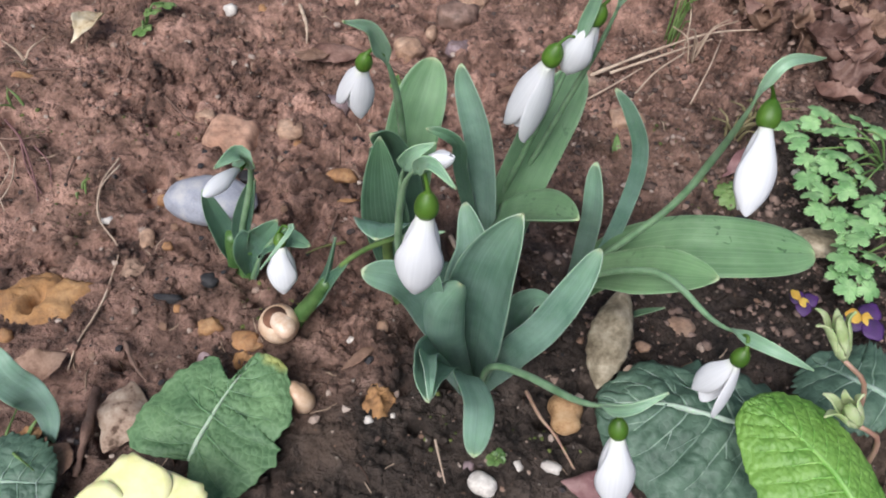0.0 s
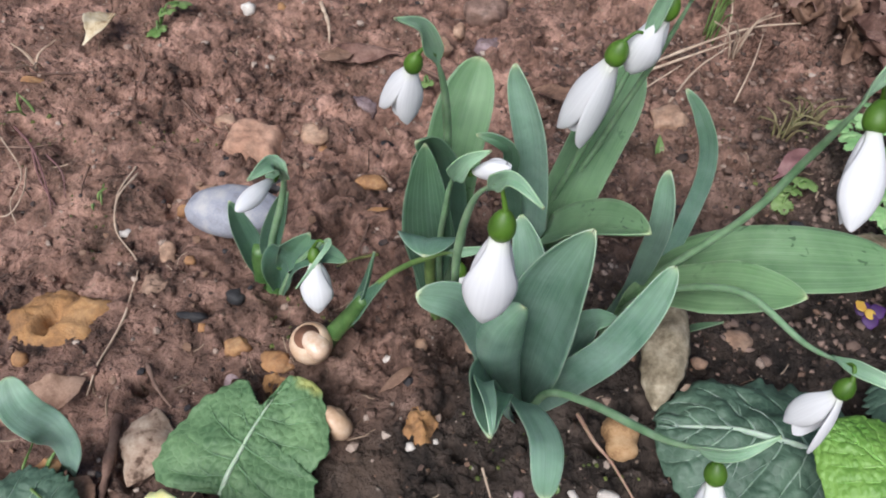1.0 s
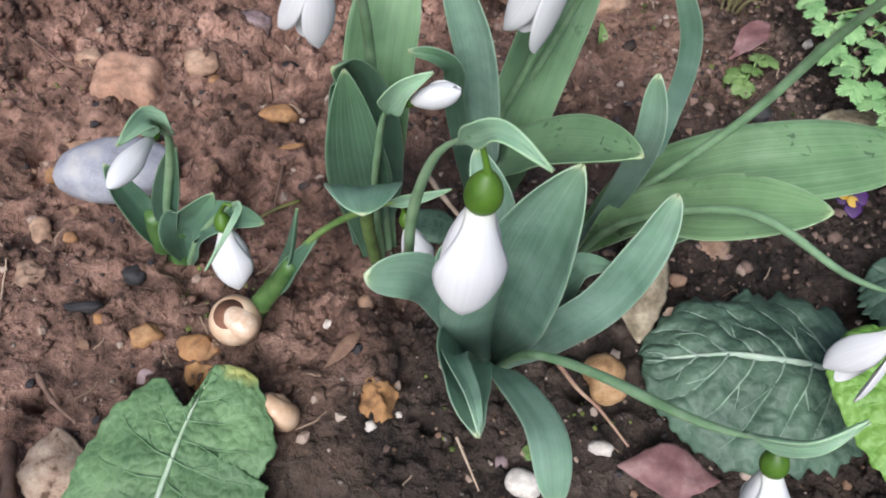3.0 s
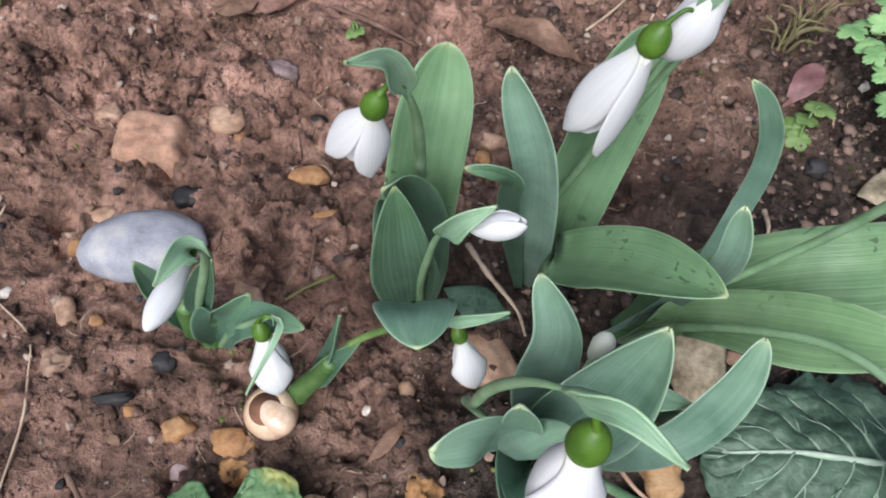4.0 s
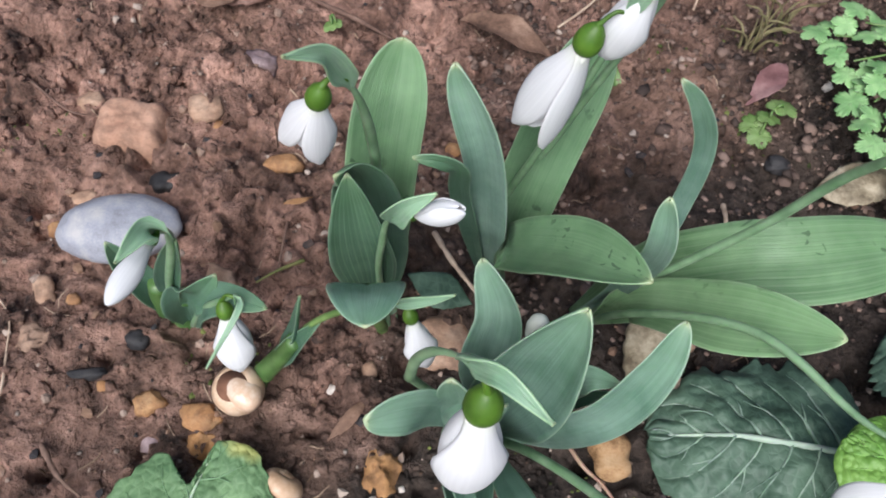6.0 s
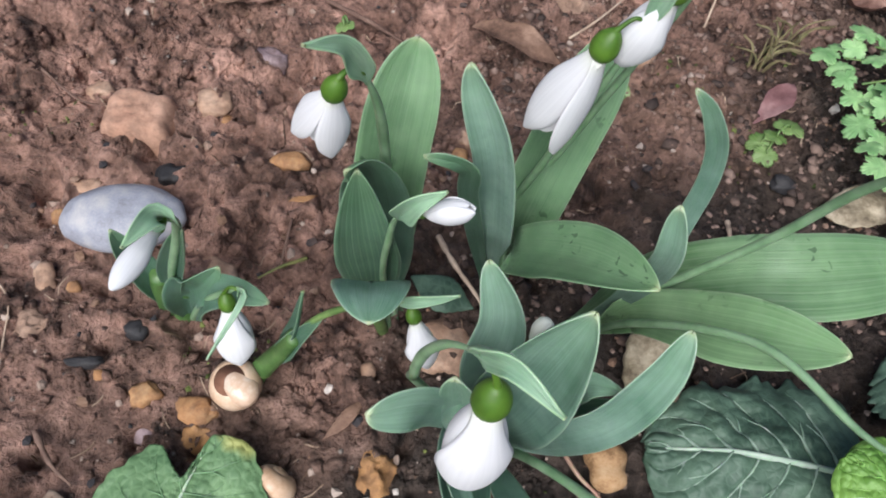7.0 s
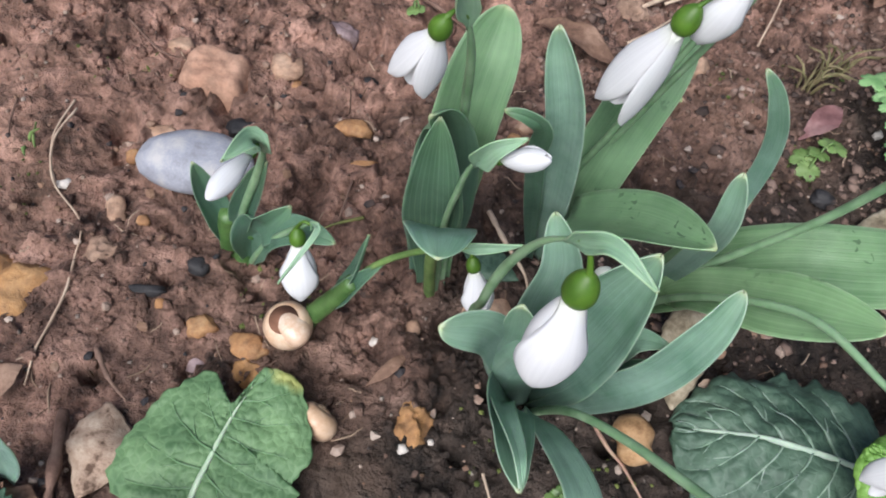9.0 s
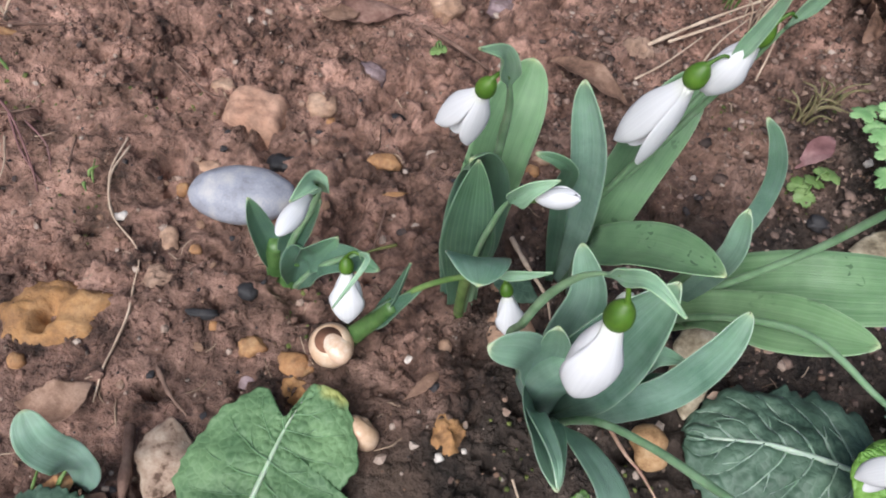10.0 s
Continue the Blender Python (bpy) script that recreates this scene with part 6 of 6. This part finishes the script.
parsley((0.0160, 0.3890), [((0.0170, 0.3830, 0.0060), 0.004, 0.4), ((0.0190, 0.3830, 0.0070), 0.0035, 2.0)], "tiny green seedling on the soil", GRASS)
sprout = snowdrop((0.1470, 0.3460), "tiny green sprout beside a yellowish pebble")
blade("leaf", sprout, [(0.1470, 0.3490, -0.0020), (0.1460, 0.3500, 0.0040), (0.1460, 0.3580, 0.0080)], 0.0055, (0, -0.6, 1), 0.5, POINTED, mat=SHEATH)
parsley((0.0900, 0.1590), [((0.0890, 0.1580, 0.0050), 0.0032, 0.4), ((0.0910, 0.1600, 0.0050), 0.003, 2.0)], "tiny yellowish green seedling", SHEATH)

# shoot tip beside the spreading plant
sh = snowdrop((0.1470, 0.2380), "short green snowdrop shoot just above the soil")
blade("leaf", sh, [(0.1450, 0.2370, 0.0000), (0.1510, 0.2340, 0.0120), (0.1600, 0.2330, 0.0200)], 0.005, (0, 0, 1), 0.5, POINTED, mat=BLADE_GREEN)


# ---- primrose flower, pansies and calyxes at the margin ----


def petal_fan(center, r, n, mat, parent, tilt, seed, name="petal", wide=0.48):
    for k in range(n):
        a = k * math.tau / n + seed
        rot = Matrix.Rotation(tilt[0], 3, "X") @ Matrix.Rotation(tilt[1], 3, "Y") @ Matrix.Rotation(a, 3, "Z")
        grid = []
        for i in range(12):
            s = i / 11
            w = r * wide * math.sin(math.pi * min(0.999, 0.12 + 0.88 * s) ** 1.25) ** 0.6 if s < 0.97 else r * 0.16
            row = []
            for j in range(11):
                u = 2 * j / 10 - 1
                notch = 0.05 * r * math.exp(-(u / 0.3) ** 2) * s ** 3
                row.append(Vector(center) + rot @ Vector((r * s - notch - 0.12 * r * u * u * s, w * u, 0.0005 * k + r * (0.16 * s - 0.2 * s * s + 0.02 * u * math.sin(5 * s + k)))))
            grid.append(row)
        part(name, sheet(grid, 0.0006), mat, parent)


prim = thing("primrose_flower", "pale yellow primrose flower with notched petals", "primrose", at=(-0.0470, 0.1140) + (0.0,))
petal_fan((-0.0360, 0.1060, 0.0310), 0.028, 5, PALE_YELLOW, prim, (0.12, 0.0), 0.66, wide=0.54)
part("flower_stalk", tube([(-0.0470, 0.1140) + (0.0,), (-0.0370, 0.1060, 0.0290)], (0.0012, 0.0011), 8, 7), PINKSTEM, prim)
part("flower_eye", lathe((-0.0360, 0.1060, 0.0320), (0, 0, 1), [(-0.001, 0.0012), (0.0004, 0.0016), (0.0008, 0.0008)]), DEEP_YELLOW, prim, "deep yellow flower centre")

for k, (at, c, r, s) in enumerate([((0.2380, 0.2580), (0.2290, 0.2510, 0.0120), 0.0075, 0.4), ((0.2690, 0.2520), (0.2510, 0.2380, 0.0200), 0.0105, 1.1)]):
    pansy = thing("pansy_flower", "violet and yellow pansy flower near the soil", "pansy", "pansies at the margin", at=at + (0.0,))
    petal_fan(c, r, 3, VIOLET, pansy, (0.3, -0.2), s, "violet_petal")
    petal_fan((c[0] - 0.002, c[1] + 0.001, c[2] + 0.001), r * 0.75, 2, DEEP_YELLOW, pansy, (0.2, 0.1), s + 1.9, "yellow_petal")
    part("flower_stalk", tube([at + (0.0,), c], (0.0009, 0.0008), 8, 6), SHEATH, pansy)

for at, base, tip, r in [((0.2400, 0.1850, 0.0200), (0.2170, 0.1950, 0.0520), (0.2090, 0.2040, 0.0670), 0.0042), ((0.2400, 0.1670, 0.0200), (0.2190, 0.1700, 0.0470), (0.2100, 0.1740, 0.0570), 0.0042)]:
    cal = thing("primrose_calyx", "pale green ribbed primrose calyx on a pinkish stalk", "calyx", "spent calyxes", at=(at[0], at[1], 0))
    axis = Vector(tip) - Vector(base)
    L = axis.length
    part("calyx", lathe(base, axis, [(0.0, r * 0.3), (L * 0.12, r * 0.62), (L * 0.3, r * 0.75), (L * 0.5, r * 0.7), (L * 0.62, r * 0.55)], 20), CALYX, cal)
    x, y, a = frame_of(axis)
    for k in range(5):
        th = k * math.tau / 5
        o = x * math.cos(th) + y * math.sin(th)
        p0 = Vector(base) + a * L * 0.18 + o * r * 0.66
        blade("sepal", cal, [p0, p0 + a * L * 0.4 + o * r * 0.3, p0 + a * L * (0.72 + 0.1 * (k % 2)) + o * r * (0.1 + 0.3 * (k % 3)), p0 + a * L * (0.86 + 0.1 * (k % 2)) + o * r * (0.5 + 0.55 * (k % 3))], r * 1.25, tuple(-o), 0.45, BOAT, mat=CALYX, rows=14, cols=7)
    part("flower_stalk", tube([(at[0], at[1], gz(at[0], at[1])), tuple((Vector(at) + Vector(base)) / 2 + Vector((0.001, 0, 0.004))), base], (0.0012, 0.0011, 0.001), 14, 8), PINKSTEM, cal)

# ---- loose soil: crumbs, grit and moss ----


def scatter(name, n, sizes, region, mat, label, category, seed, sink=0.3, flat=0.75, density=None, rough=0.35, soft=False):
    """Many small uneven grains joined into one mesh."""
    t = bmesh.new()
    bmesh.ops.create_icosphere(t, subdivisions=1, radius=1.0)
    t.verts.ensure_lookup_table()
    base = np.array([v.co[:] for v in t.verts])
    tri = np.array([[v.index for v in f_.verts] for f_ in t.faces])
    t.free()
    g = np.random.RandomState(seed)
    x = g.uniform(region[0], region[1], n * 3)
    y = g.uniform(region[2], region[3], n * 3)
    if density is not None:
        keep = g.rand(n * 3) < density(x, y)
        x, y = x[keep], y[keep]
    x, y = x[:n], y[:n]
    n = len(x)
    size = sizes[0] * (sizes[1] / sizes[0]) ** (g.rand(n) ** 2.2)
    z = relief(x, y) + size * flat * (1 - 2 * sink)
    ang = g.uniform(0, math.tau, n)
    stretch = g.uniform(0.7, 1.35, n)
    jit = 1 + rough * (g.rand(n, len(base)) - 0.5) * 2
    v = base[None] * jit[:, :, None]
    vx, vy, vz = v[..., 0] * stretch[:, None], v[..., 1], v[..., 2] * flat
    co = np.stack([x[:, None] + size[:, None] * (vx * np.cos(ang)[:, None] - vy * np.sin(ang)[:, None]),
                   y[:, None] + size[:, None] * (vx * np.sin(ang)[:, None] + vy * np.cos(ang)[:, None]),
                   z[:, None] + size[:, None] * vz], -1).reshape(-1, 3)
    faces = (tri[None] + (np.arange(n) * len(base))[:, None, None]).reshape(-1, 3)
    me = bpy.data.meshes.new(name)
    me.vertices.add(len(co))
    me.vertices.foreach_set("co", co.astype(np.float32).ravel())
    me.loops.add(faces.size)
    me.loops.foreach_set("vertex_index", faces.astype(np.int32).ravel())
    me.polygons.add(len(faces))
    me.polygons.foreach_set("loop_start", np.arange(0, faces.size, 3, dtype=np.int32))
    me.polygons.foreach_set("use_smooth", np.full(len(faces), soft, dtype=bool))
    me.update(calc_edges=True)
    me.materials.append(mat)
    return tagged(new(name, me), label, category, kind="stuff")


BED = (-0.34, 0.42, 0.06, 0.64)


def crumbly(x, y):
    return np.clip(0.22 + 0.9 * np.clip((x - 0.06) * 4, 0, 1) * np.clip((y - 0.2) * 6, 0, 1) + 1.1 * value_noise(x * 14 + 50, y * 14 + 3), 0.05, 1)


scatter("soil_crumbs", 46000, (0.0004, 0.0030), BED, SOIL, "loose crumbs of brown soil", "soil", 11, 0.5, 0.85, crumbly, 0.55, True)
FLAKES = grainy("dry_earth_flakes", [(0.15, (0.05, 0.035, 0.03)), (0.45, (0.13, 0.085, 0.068)), (0.7, (0.22, 0.15, 0.12)), (0.95, (0.32, 0.22, 0.18))], 60, 0.85, 900, 0.5, 0.0005, island=0.8)
scatter("earth_flakes", 3600, (0.0007, 0.0030), (0.08, 0.32, 0.22, 0.46), FLAKES, "loose pinkish brown flakes of dry earth", "soil", 17, 0.3, 0.55, crumbly, 0.5, True)
scatter("grit", 6000, (0.0004, 0.0023), BED, GRIT, "scattered orange, pale and black grit", "grit", 12, 0.25, 0.7)
MOSSY = [(-0.1740, 0.3170), (-0.1350, 0.2610), (0.1080, 0.1730), (-0.0190, 0.2220), (0.2220, 0.3810), (0.2030, 0.3160), (0.1960, 0.3420), (0.1750, 0.3650), (0.0680, 0.1780), (-0.1070, 0.3230)]


def mossy(x, y):
    return sum(np.exp(-((x - a) ** 2 + (y - c) ** 2) / 0.00016) for a, c in MOSSY) * 0.8


scatter("moss", 6500, (0.0005, 0.0014), BED, MOSS, "thin green moss film on the soil", "moss", 13, 0.3, 0.8, lambda x, y: mossy(x, y) * 1.0)


def debris(n, seed):
    """Short bits of root, stalk and leaf litter lying all over the soil."""
    g = random.Random(seed)
    bm = bmesh.new()
    for _ in range(n):
        x, y = g.uniform(-0.22, 0.3), g.uniform(0.12, 0.5)
        a, ln, r0 = g.uniform(0, math.tau), g.uniform(0.004, 0.014), g.uniform(0.00018, 0.00045)
        bend = g.uniform(-0.5, 0.5)
        ring0 = None
        for k in range(6):
            q = k / 5 - 0.5
            px = x + math.cos(a + bend * q) * ln * q
            py = y + math.sin(a + bend * q) * ln * q
            c = Vector((px, py, gz(px, py) + r0 * 0.9 + 0.0006 * math.sin(k * 1.3 + a)))
            across = Vector((-math.sin(a), math.cos(a), 0))
            rr = r0 * (1.0 - 0.6 * abs(q))
            ring = [bm.verts.new(c + across * rr), bm.verts.new(c + Vector((0, 0, rr))), bm.verts.new(c - across * rr), bm.verts.new(c - Vector((0, 0, rr)))]
            if ring0:
                for i in range(4):
                    bm.faces.new((ring0[i], ring0[(i + 1) % 4], ring[(i + 1) % 4], ring[i]))
            ring0 = ring
    return tagged(part("litter", bm, LITTER), "fine bits of dry root and stalk on the soil", "litter", kind="stuff")


LITTER = grainy("fine_litter", [(0.2, (0.06, 0.035, 0.025)), (0.5, (0.2, 0.13, 0.09)), (0.8, (0.45, 0.34, 0.25))], 60, 0.8, 900, 0.3, 0.0003, island=0.8)
debris(380, 31)
